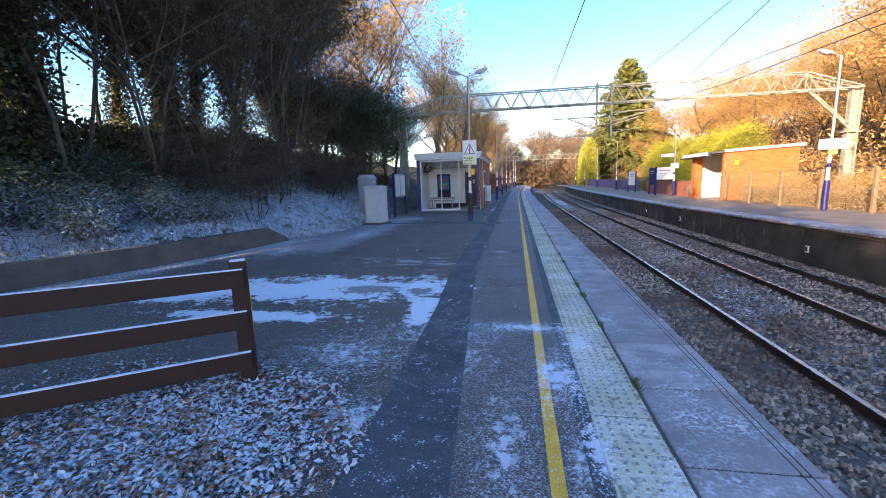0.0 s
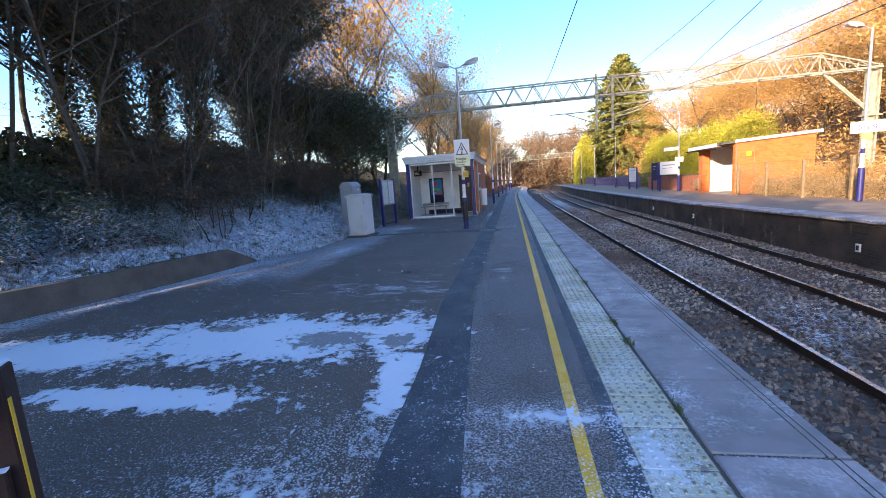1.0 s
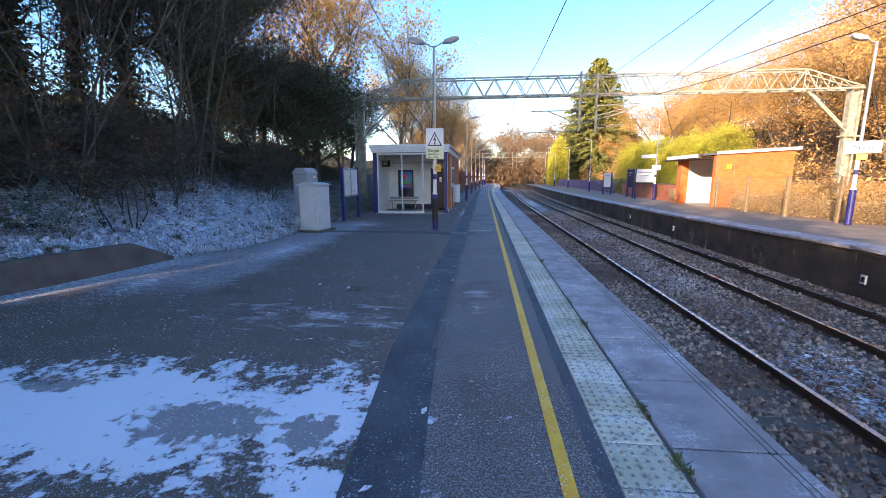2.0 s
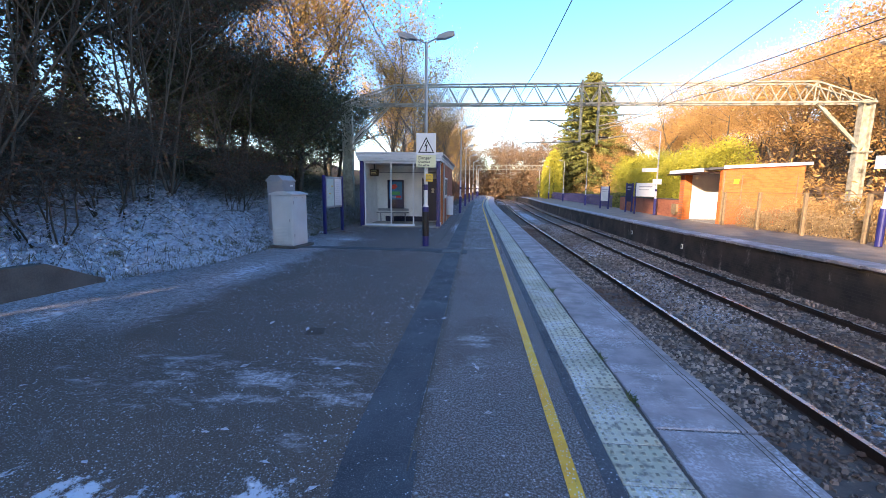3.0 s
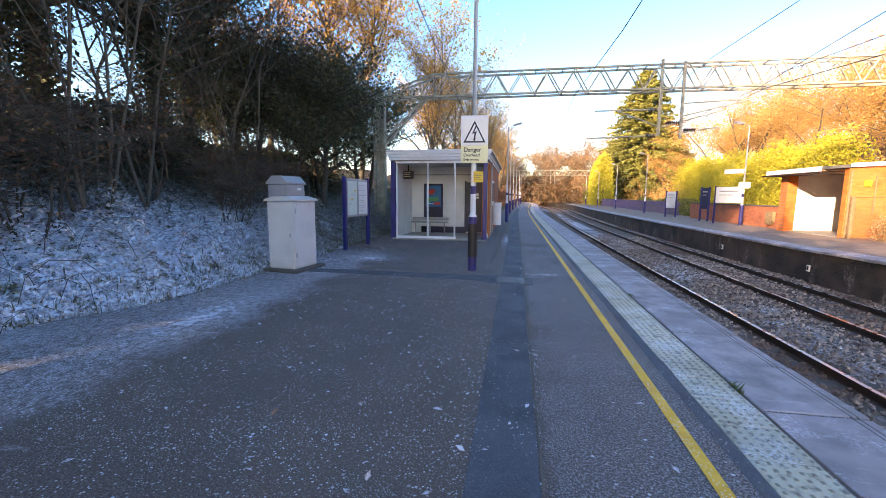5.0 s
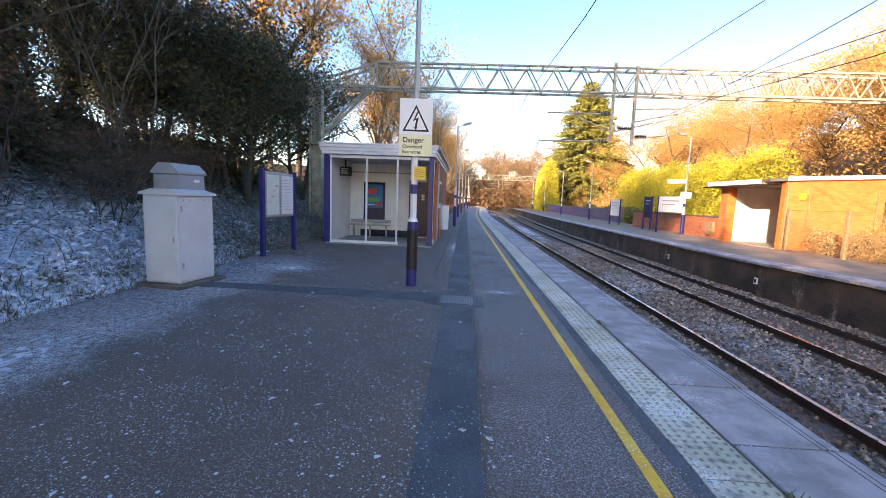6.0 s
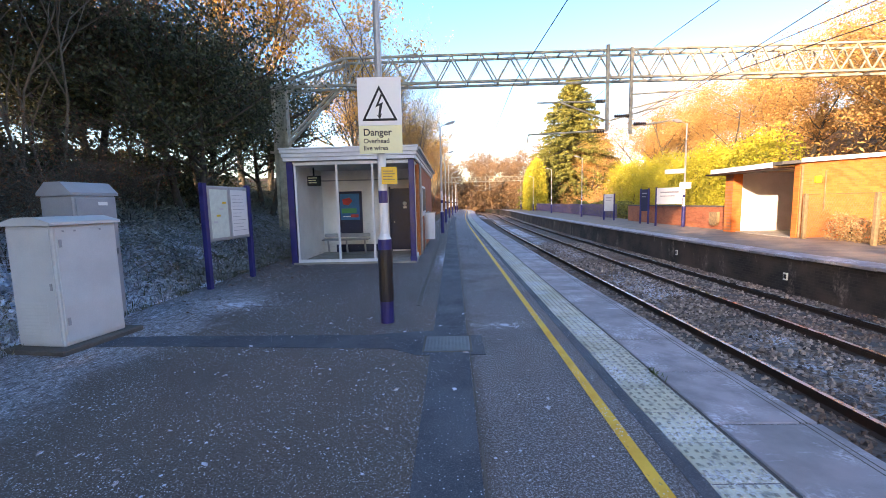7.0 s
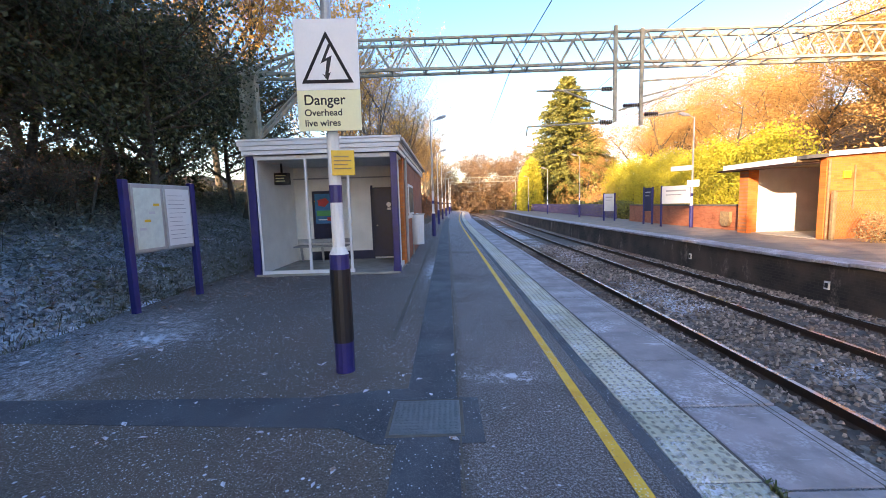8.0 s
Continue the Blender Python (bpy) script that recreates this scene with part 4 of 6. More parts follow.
    win = part("window", box(x1 + 0.021, x1 + 0.05, 25.0, 26.6, 1.28, 2.2, 0.004), "white", s, "white framed side window")
    part("pane", box(x1 + 0.051, x1 + 0.054, 25.08, 26.52, 1.36, 2.12), "black", win, "dark glass")
    part("downpipe", rod((x1 + 0.07, 24.05, 0.05), (x1 + 0.07, 24.05, 2.85), 0.035, 0.035, 10), "pole", s)


def bench():
    b = empty("bench", pose(-4.45, 24.55, 0.05))
    tagged(b, "grey metal waiting bench against the shelter wall", "bench")
    part("seat", box(-0.75, 0.75, -0.20, 0.20, 0.43, 0.47, 0.01), "cabinet_dark", b)
    part("backrest", box(-0.75, 0.75, 0.18, 0.22, 0.52, 0.64, 0.01), "cabinet_dark", b)
    for x in (-0.6, 0.0, 0.6):
        part("leg", bar((x, 0.1, 0), (x, 0.0, 0.44), 0.05, 0.05), "cabinet_dark", b)


def litter_bag():
    h = empty("bin_bag", pose(-1.82, 26.2, 0))
    tagged(h, "white sack hanging in a hoop beside the brick wall", "bin")
    b = bmesh.new()
    bmesh.ops.create_cone(b, cap_ends=True, segments=18, radius1=0.17, radius2=0.22, depth=0.95, matrix=Matrix.Translation((0, 0, 0.80)))
    for v in b.verts:
        a = math.atan2(v.co.y, v.co.x)
        v.co.x += 0.02 * math.sin(3 * a + v.co.z * 4)
    part("sack", b, "white", h, "crumpled white sack")
    part("hoop", rod((0, 0, 1.27), (0, 0, 1.30), 0.24, 0.24, 18), "pole", h)
    part("leg", rod((-0.16, 0, 0), (-0.16, 0, 1.28), 0.02, 0.02, 8), "pole", h)


for key, c in (("poster_blue", (0.02, 0.16, 0.36)), ("poster_red", (0.62, 0.05, 0.04)), ("poster_green", (0.06, 0.34, 0.10))):
    M[key] = plain(key + "_print", c, 0.4, 0.0, 0.15, 8.0, 0.02)
gk = Mat("clear_glass", 0.02)
gk.b.inputs["Transmission Weight"].default_value = 1.0
gk.b.inputs["IOR"].default_value = 1.05
gk.colour((0.96, 0.98, 0.98))
M["glass"] = gk.m
shelter()
bench()
litter_bag()


# ---- overhead line ----
GY = 27.2


def ribbed(p, q, ribs, r_in, r_out, sides=10):
    """One turned body from p to q with round sheds along it."""
    b = bmesh.new()
    p, q = Vector(p), Vector(q)
    m = Matrix.Translation(p) @ (q - p).to_track_quat('Z', 'Y').to_matrix().to_4x4()
    length = (q - p).length
    prof = [(0.0, r_in)]
    for i in range(ribs):
        prof += [((i + 0.25) * length / ribs, r_in), ((i + 0.45) * length / ribs, r_out), ((i + 0.65) * length / ribs, r_out * 0.8), ((i + 0.75) * length / ribs, r_in)]
    prof.append((length, r_in))
    rings = [[b.verts.new(m @ Vector((r * math.cos(6.28319 * k / sides), r * math.sin(6.28319 * k / sides), h))) for k in range(sides)] for h, r in prof]
    for u, v in zip(rings, rings[1:]):
        for k in range(sides):
            b.faces.new((u[k], u[(k + 1) % sides], v[(k + 1) % sides], v[k]))
    b.faces.new(rings[0][::-1])
    b.faces.new(rings[-1])
    return b


def gantry(y, x0, x1, shift=0.0, tilt=0.0):
    g = empty("catenary_gantry", pose(shift, y, 0))
    tagged(g, "weathered lattice steel gantry that carries the overhead wires", "gantry", "overhead gantries")
    for x, base in ((x0, 0.6), (x1, -0.4)):
        c = bmesh.new()
        for dx in (-0.22, 0.22):
            box(x + dx - 0.05, x + dx + 0.05, -0.16, 0.16, base, 6.15, 0, c)
        box(x - 0.2, x + 0.2, -0.02, 0.02, base, 6.15, 0, c)
        part("column", c, "gantry", g, "riveted steel column")
        part("band", box(x - 0.42, x + 0.42, -0.2, 0.2, 3.62, 3.70), "gantry", g)
    low, high = 5.98, 6.93
    bev = 2.6
    for yy in (-0.28, 0.28):
        part("bottom_chord", bar((x0 - 0.2, yy, low), (x1 + 0.2, yy, low), 0.10, 0.08), "gantry", g)
        part("top_chord", bar((x0 + bev, yy, high), (x1 - bev, yy, high), 0.09, 0.07), "gantry", g)
        part("top_chord", bar((x0, yy, low + 0.12), (x0 + bev, yy, high), 0.09, 0.07), "gantry", g)
        part("top_chord", bar((x1, yy, low + 0.12), (x1 - bev, yy, high), 0.09, 0.07), "gantry", g)
        n = int(round((x1 - x0 - 2 * bev) / 0.56))
        w = (x1 - x0 - 2 * bev) / n
        for i in range(n):
            a, b = x0 + bev + i * w, x0 + bev + (i + 1) * w
            part("lattice_bar", bar((a, yy, high if i % 2 else low), (b, yy, low if i % 2 else high), 0.05, 0.045), "gantry", g)
        for s, xa in ((1, x0), (-1, x1)):
            for k in range(4):
                xa1, xa2 = xa + s * bev * (0.12 + 0.22 * k), xa + s * bev * (0.12 + 0.22 * (k + 1))
                h2 = low + 0.12 + (high - low - 0.12) * (0.12 + 0.22 * (k + 1))
                part("lattice_bar", bar((xa1, yy, low), (xa2, yy, h2), 0.045, 0.04), "gantry", g)
                part("lattice_bar", bar((xa2, yy, h2), (xa2 + s * 0.05, yy, low), 0.04, 0.04), "gantry", g)
    n = int((x1 - x0 - 2 * bev) / 1.12)
    for i in range(n + 1):
        xa = x0 + bev + i * 1.12
        for z in (low, high):
            part("cross_bar", bar((xa, -0.28, z), (xa, 0.28, z), 0.05, 0.04), "gantry", g)
    for s, xa in ((1, x0), (-1, x1)):
        part("knee_brace", bar((xa + s * 0.25, -0.1, 3.9), (xa + s * 2.35, -0.1, low - 0.05), 0.09, 0.09), "gantry", g)
        part("knee_brace", bar((xa + s * 0.25, 0.1, 4.2), (xa + s * 2.05, 0.1, low - 0.05), 0.07, 0.07), "gantry", g)
    for xa in (4.70, 5.55):
        part("drop_post", bar((xa, -0.34, 7.1 if xa < 5 else 7.0), (xa, -0.34, 4.1 if xa < 5 else 3.95), 0.11, 0.09), "gantry", g, "drop tube that holds the cantilevers")
    for za, zb, xa, xb in ((5.14, 5.14, 4.70, 2.15), (4.10, 4.02, 4.70, 1.85), (5.14, 4.45, 3.0, 4.70), (5.35, 5.45, 5.55, 7.8), (4.45, 5.05, 4.8, 7.1), (4.85, 5.45, 5.55, 8.1), (4.2, 4.4, 5.55, 7.0)):
        part("cantilever", rod((xa, -0.36, za), (xb, -0.36, zb), 0.035, 0.03, 8), "gantry", g)
    for xa, xb, z in ((4.60, 4.20, 4.09), (5.48, 4.95, 4.60), (5.65, 6.10, 4.30), (4.60, 4.25, 5.14)):
        part("insulator", ribbed((xa, -0.36, z), (xb, -0.36, z), 7, 0.03, 0.085), "insulator", g, "ribbed brown insulator")
    part("registration_arm", rod((1.85, -0.36, 4.02), (1.80, -0.36, 3.72), 0.025, 0.025, 6), "gantry", g)
    return g


g1 = gantry(GY, -7.40, 18.3)
g2 = gantry(100.0, -7.40, 18.3, float(bend(100)))


def wire(name, pts, r=0.012, label="thin dark overhead wire"):
    cu = bpy.data.curves.new(name, 'CURVE')
    cu.dimensions = '3D'
    cu.bevel_depth, cu.bevel_resolution = r, 1
    sp = cu.splines.new('POLY')
    sp.points.add(len(pts) - 1)
    for p, q in zip(sp.points, pts):
        p.co = (*q, 1)
    cu.materials.append(M["wire"])
    return tagged(new(name, cu), label, "wire", "overhead wires")


def span(xa, za, xb, zb, sag, ya=-30.0, yb=GY, n=14):
    return [(xa + (xb - xa) * i / n, ya + (yb - ya) * i / n, za + (zb - za) * i / n - sag * 4 * (i / n) * (1 - i / n)) for i in range(n + 1)]


B100 = float(bend(100))
for pts in ([(1.95, -30, 5.95), (1.60, 11, 5.9), (1.60, 20, 5.88), (1.35, GY, 5.9)], span(1.35, 5.9, 1.5 + B100, 5.9, 0.5, GY, 100),
            [(0.2, -30, 5.9), (6.28, 12.5, 5.9), (8.45, GY, 5.95)], span(8.45, 5.95, 4.9 + B100, 5.9, 0.5, GY, 100),
            [(7.0, -30, 7.3), (7.0, 16.3, 7.27), (6.95, 21, 7.25), (6.65, GY, 7.2)], span(6.65, 7.2, 6.3 + B100, 7.1, 0.5, GY, 100),
            [(8.7, -30, 4.95), (8.7, 12.2, 5.05), (8.7, 20.6, 5.37), (8.7, GY, 5.93)], span(8.7, 5.93, 7.5 + B100, 5.3, 0.3, GY, 100),
            [(9.2, -30, 5.4), (9.2, 13, 5.63), (9.2, 16.8, 5.85), (9.2, GY, 6.5)], span(1.85, 4.1, 2.9 + B100, 4.0, 0.0, GY, 100),
            [(-2.4, -30, 5.95), (-2.98, 10, 5.9), (-3.38, 19, 5.9), (-3.75, GY, 5.95)], span(-3.75, 5.95, -3.0, 5.2, 0.3, GY, 60)):
    wire("overhead_wire", pts, 0.013)


# ---- things on the opposite platform ----
def hut():
    """Brick station hut with an open waiting bay, a canopy and a white inner wall."""
    h = empty("station_hut")
    tagged(h, "orange-red brick station hut with an open bay and white fascia", "building")
    x0, x1, y0, y1, z0 = 12.0, 15.9, 27.2, 30.7, OPP_Z - 0.1
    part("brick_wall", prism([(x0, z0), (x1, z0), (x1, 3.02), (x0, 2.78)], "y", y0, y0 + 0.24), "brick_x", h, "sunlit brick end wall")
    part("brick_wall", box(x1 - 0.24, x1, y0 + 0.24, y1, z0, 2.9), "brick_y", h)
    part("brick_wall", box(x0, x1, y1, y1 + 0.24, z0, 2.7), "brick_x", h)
    part("brick_pier", box(x0 - 0.30, x0 + 0.12, y1 - 0.28, y1 + 0.24, z0, 2.62), "brick_x", h)
    part("inner_wall", box(x0 + 0.12, x1 - 0.24, y1 - 0.06, y1 - 0.004, z0, 2.66), "white_wall", h, "white painted inner wall")
    part("inner_wall", box(x1 - 0.30, x1 - 0.244, y0 + 0.24, y1 - 0.06, z0, 2.7), "white_wall", h)
    part("bay_floor", box(x0 - 0.1, x1 - 0.3, y0 + 0.24, y1 - 0.06, z0, OPP_Z + 0.02), "concrete_pale", h)
    r = part("roof", prism([(x0 - 0.75, 2.74), (x1 + 0.2, 3.06), (x1 + 0.2, 3.16), (x0 - 0.75, 2.86)], "y", y0 - 0.10, y1 + 0.5), "felt", h)
    part("fascia_board", prism([(x0 - 0.05, 2.80), (x1 + 0.22, 3.02), (x1 + 0.22, 3.17), (x0 - 0.05, 2.96)], "y", y0 - 0.16, y0 - 0.11), "white", h, "white fascia board")
    part("fascia_board", box(x0 - 0.86, x0 - 0.78, y0 + 0.3, y1 + 0.5, 2.66, 2.86, 0.004), "white", h, "white canopy fascia")
    part("canopy", box(x0 - 0.85, x0 + 0.1, y0 + 0.3, y1 + 0.9, 2.60, 2.66), "wood", h, "dark timber canopy underside")
    part("soffit", box(x0 - 0.76, x1 - 0.25, y0 + 0.25, y1 + 0.4, 2.665, 2.73), "wood_pale", h, "tan boarded soffit")
    part("downpipe", rod((x0 + 0.06, y0 - 0.06, z0), (x0 + 0.06, y0 - 0.06, 2.7), 0.04, 0.04, 10), "wood_pale", h, "tan downpipe")
    part("alarm_box", box(x0 + 0.55, x0 + 0.78, y0 - 0.08, y0 - 0.002, 2.05, 2.30, 0.01), "sign_yellow", h, "yellow alarm box")
    for x in (x0 + 0.95, x0 + 3.6):
        part("conduit", rod((x, y0 - 0.03, 1.0), (x, y0 - 0.03, 2.5), 0.025, 0.025, 8), "wood_pale", h)


hut()


def brick_garden_wall():
    w = empty("brick_wall")
    tagged(w, "low red brick wall along the back of the opposite platform", "wall", kind="structure")
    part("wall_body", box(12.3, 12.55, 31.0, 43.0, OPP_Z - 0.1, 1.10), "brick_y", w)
    part("coping", box(12.26, 12.59, 31.0, 43.0, 1.10, 1.17, 0.01), "concrete", w)


brick_garden_wall()


def plaque():
    p = empty("wall_planter", pose(12.20, 32.5, 0.1))
    tagged(p, "pale shield-shaped panel on the brick wall", "panel")
    part("panel", prism([(-0.32, 0.75), (0.32, 0.75), (0.32, 0.25), (0.16, 0.08), (-0.16, 0.08), (-0.32, 0.25)], "x", -0.06, 0.09), "wood_pale", p)


plaque()


def info_sign(x, y, w, z0, z1, face, label, legs=True, rz=-62):
    s = empty("information_sign", pose(x, y, OPP_Z, 0, 0, rz))
    tagged(s, label, "sign")
    if legs:
        p = part("post", box(-w / 2 - 0.08, -w / 2, -0.05, 0.05, -0.02, z1 + 0.05, 0.006), "purple", s)
        share("post", p, s, pose(w + 0.08, 0, 0))
    part("panel", box(-w / 2, w / 2, -0.04, 0.04, z0, z1, 0.01), face, s)
    if legs:
        part("text_bar", box(-w * 0.35, w * 0.35, -0.045, -0.041, z1 - 0.3, z1 - 0.22), "cabinet_dark", s)
        part("text_bar", box(-w * 0.35, w * 0.2, -0.045, -0.041, z1 - 0.5, z1 - 0.45), "cabinet_dark", s)
    return s


info_sign(11.5, 35.5, 1.6, 1.25, 2.2, "sign_white", "long white station information board on the opposite platform")
info_sign(11.5, 38.6, 0.5, 0.8, 2.2, "navy", "blue poster board on purple posts")
info_sign(11.3, 44.2, 0.9, 0.7, 2.0, "cabinet", "grey notice board on purple posts")


def station_sign(x, y, rz):
    s = empty("station_sign", pose(x, y, -0.05, 0, 0, rz))
    tagged(s, "white station name sign fixed to the lamp post", "sign")
    part("plate", box(-0.42, 0.42, -0.02, 0.02, 2.42, 2.80, 0.006), "sign_white", s)
    text_mesh("Styal", 0.25, "purple", s, pose(0, -0.0225, 2.53, 90, 0, 0))
    part("tag_plate", box(-0.13, 0.13, -0.02, 0.02, 2.22, 2.40, 0.004), "sign_yellow", s, "yellow plate")


station_sign(11.6, 17.98, -32)


def cctv_sign():
    s = empty("platform_sign", pose(11.86, 34.58, OPP_Z, 0, 0, -40))
    tagged(s, "white lightbox sign on the lamp post", "sign")
    part("plate", box(-1.05, -0.08, -0.05, 0.05, 2.95, 3.2, 0.01), "sign_white", s)
    part("plate", box(-0.28, 0.28, -0.05, 0.05, 2.1, 2.45, 0.01), "sign_white", s)


cctv_sign()


def mesh_fence():
    """Chain-link fence on concrete posts behind the opposite platform."""
    f = empty("chain_link_fence")
    tagged(f, "weathered chain-link fence on concrete posts overgrown with brambles", "fence")
    post = None
    ys = [26.9, 24.3, 21.7, 19.1, 16.5, 13.9, 11.3, 8.7, 6.1, 3.5, 0.9]
    for y in ys:
        m = pose(12.05, y, OPP_Z)
        if post is None:
            post = part("post", box(-0.06, 0.06, -0.06, 0.06, -0.2, 1.65, 0.012), "wood_pale", f)
            post.matrix_basis = m
        else:
            share("post", post, f, m)
    for a, b in zip(ys, ys[1:]):
        V, F = [], []
        r = 0.004
        n = 26
        for sgn in (1, -1):
            for i in range(-8, n):
                p0, p1 = a - i * 0.1, a - (i + 16 * sgn * 0.5) * 0.1
                lo, hi = min(a, b), max(a, b)
                q0, q1 = np.array([12.05, p0, 0.05]), np.array([12.05, p0 - 1.6 * sgn * 0.5, 1.5])
                ts = []
                for t in (0.0, 1.0):
                    ts.append(t)
                yy0, yy1 = q0[1], q1[1]
                t0, t1 = 0.0, 1.0
                dy = yy1 - yy0
                for lim, s in ((lo, 1), (hi, -1)):
                    v0, v1 = s * (yy0 - lim), s * (yy1 - lim)
                    if v0 < 0 and v1 < 0:
                        t1 = -1
                    elif v0 < 0:
                        t0 = max(t0, v0 / (v0 - v1))
                    elif v1 < 0:
                        t1 = min(t1, v0 / (v0 - v1))
                if t1 <= t0:
                    continue
                s0, s1 = q0 + (q1 - q0) * t0, q0 + (q1 - q0) * t1
                k = len(V)
                for dx, dz in ((-r, 0), (r, 0), (0, r * 1.5)):
                    V.append(s0 + (dx, 0, dz))
                    V.append(s1 + (dx, 0, dz))
                F += [(k, k + 1, k + 3, k + 2), (k + 2, k + 3, k + 5, k + 4), (k + 4, k + 5, k + 1, k)]
        raw("mesh_panel", V, F, "wood_pale", f)
        part("straining_wire", rod((12.05, a, OPP_Z + 1.62), (12.05, b, OPP_Z + 1.62), 0.008, 0.008, 6), "wood_pale", f)


mesh_fence()


def picket_fence():
    f = empty("picket_fence")
    tagged(f, "purple metal picket fence behind the opposite platform", "fence")
    for z in (0.2, 0.95):
        part("rail", bar((12.4 + float(bend(45.5)), 45.5, OPP_Z + z), (12.4 + float(bend(85)), 85, OPP_Z + z), 0.05, 0.04), "purple_sunlit", f)
    p = None
    for i in range(198):
        y = 45.6 + i * 0.2
        m = pose(12.36 + float(bend(45.5)) + (float(bend(85)) - float(bend(45.5))) * (y - 45.5) / 39.5, y, OPP_Z)
        if p is None:
            p = part("picket", box(-0.012, 0.012, -0.032, 0.032, 0.05, 1.2), "purple_sunlit", f)
            p.matrix_basis = m
        else:
            share("picket", p, f, m)


picket_fence()


def marker(y, z, name, label):
    k = empty(name, pose(8.153, y, z))
    tagged(k, label, "sign")
    part("plate", box(-0.012, 0.03, -0.065, 0.065, -0.10, 0.10, 0.002), "sign_white", k)
    part("text_bar", box(-0.015, -0.0125, -0.045, 0.045, -0.06, 0.06), "ink", k)


for y in (13.2, 22.7, 28.3):
    marker(y, -0.62, "marker_plate", "small white marker plate on the platform face")


# ---- plants ----
def grow(rng, height, girth, levels, spread, stems=1, kids=(5, 5, 4), lift=0.35, wander=0.12):
    """A branching skeleton: segments as rows (start, end, start radius, end radius), with their level."""
    segs = []

    def limb(p, d, length, r, lev):
        n = 5 if lev == 0 else 4
        pts = [p]
        for i in range(n):
            d = (d + Vector((rng.gauss(0, wander), rng.gauss(0, wander), rng.gauss(0, wander * 0.6) + (0.03 if lev else 0.0)))).normalized()
            q = pts[-1] + d * (length / n)
            segs.append((pts[-1][:], q[:], r * (1 - 0.75 * i / n), r * (1 - 0.75 * (i + 1) / n), lev))
            pts.append(q)
        if lev < levels:
            for c in range(kids[min(lev, len(kids) - 1)]):
                t = rng.uniform(0.30 if lev == 0 else 0.15, 1.0)
                k = min(int(t * n), n - 1)
                start = pts[k].lerp(pts[k + 1], t * n - k)
                a = rng.uniform(0, 6.283)
                side = Vector((math.cos(a), math.sin(a), rng.uniform(0.0, lift * 2)))
                nd = (d * (1 - spread) + side * spread).normalized()
                limb(start, nd, length * rng.uniform(0.38, 0.62), max(0.004, r * (1 - 0.7 * t) * 0.6), lev + 1)

    for s in range(stems):
        a = rng.uniform(0, 6.283)
        lean = rng.uniform(0.03, 0.10) if stems == 1 else rng.uniform(0.08, 0.30)
        off = Vector((math.cos(a), math.sin(a), 0)) * (0.0 if stems == 1 else 0.25)
        limb(off, Vector((math.cos(a) * lean, math.sin(a) * lean, 1)).normalized(), height * rng.uniform(0.8, 1.0), girth, 0)
    return segs


def tubes(segs, sides):
    """Vertices and quads of thin tapered tubes round the segments."""
    P = np.array([s[0] for s in segs])
    Q = np.array([s[1] for s in segs])
    r0 = np.array([s[2] for s in segs])
    r1 = np.array([s[3] for s in segs])
    d = Q - P
    d /= np.linalg.norm(d, axis=1, keepdims=True) + 1e-9
    ref = np.where(np.abs(d[:, 2:3]) < 0.9, np.array([[0, 0, 1.0]]), np.array([[1.0, 0, 0]]))
    a = np.cross(d, ref)
    a /= np.linalg.norm(a, axis=1, keepdims=True) + 1e-9
    b = np.cross(d, a)
    ang = np.arange(sides) * 2 * math.pi / sides
    ring = a[:, None] * np.cos(ang)[None, :, None] + b[:, None] * np.sin(ang)[None, :, None]
    V = np.concatenate([P[:, None] + ring * r0[:, None, None], Q[:, None] + ring * r1[:, None, None]], 1)
    i = np.arange(sides)
    f = np.stack([i, (i + 1) % sides, (i + 1) % sides + sides, i + sides], -1)
    F = (np.arange(len(segs))[:, None, None] * 2 * sides + f[None]).reshape(-1, 4)
    return V.reshape(-1, 3), F


def leaves(rng, centres, size, flat=0.0, aspect=0.6):
    """One small folded quad for each centre, turned at random; flat presses them towards level."""
    n = len(centres)
    nrm = rng.normal(0, 1, (n, 3))
    nrm[:, 2] = np.abs(nrm[:, 2]) + flat * 3
    nrm /= np.linalg.norm(nrm, axis=1, keepdims=True)
    t = np.cross(nrm, rng.normal(0, 1, (n, 3)))
    t /= np.linalg.norm(t, axis=1, keepdims=True) + 1e-9
    b = np.cross(nrm, t)
    s = size * rng.uniform(0.55, 1.25, (n, 1))
    V = np.stack([centres - t * s, centres + b * s * aspect + nrm * s * 0.15, centres + t * s, centres - b * s * aspect + nrm * s * 0.15], 1)
    F = np.arange(n * 4).reshape(n, 4)
    return V.reshape(-1, 3), F


def along(rng, segs, n, jitter):
    """n points near the given segments, longer ones drawing more."""
    P = np.array([s[0] for s in segs])
    Q = np.array([s[1] for s in segs])
    w = np.linalg.norm(Q - P, axis=1)
    k = rng.choice(len(segs), n, p=w / w.sum())
    return P[k] + (Q[k] - P[k]) * rng.random((n, 1)) + rng.normal(0, jitter, (n, 3))


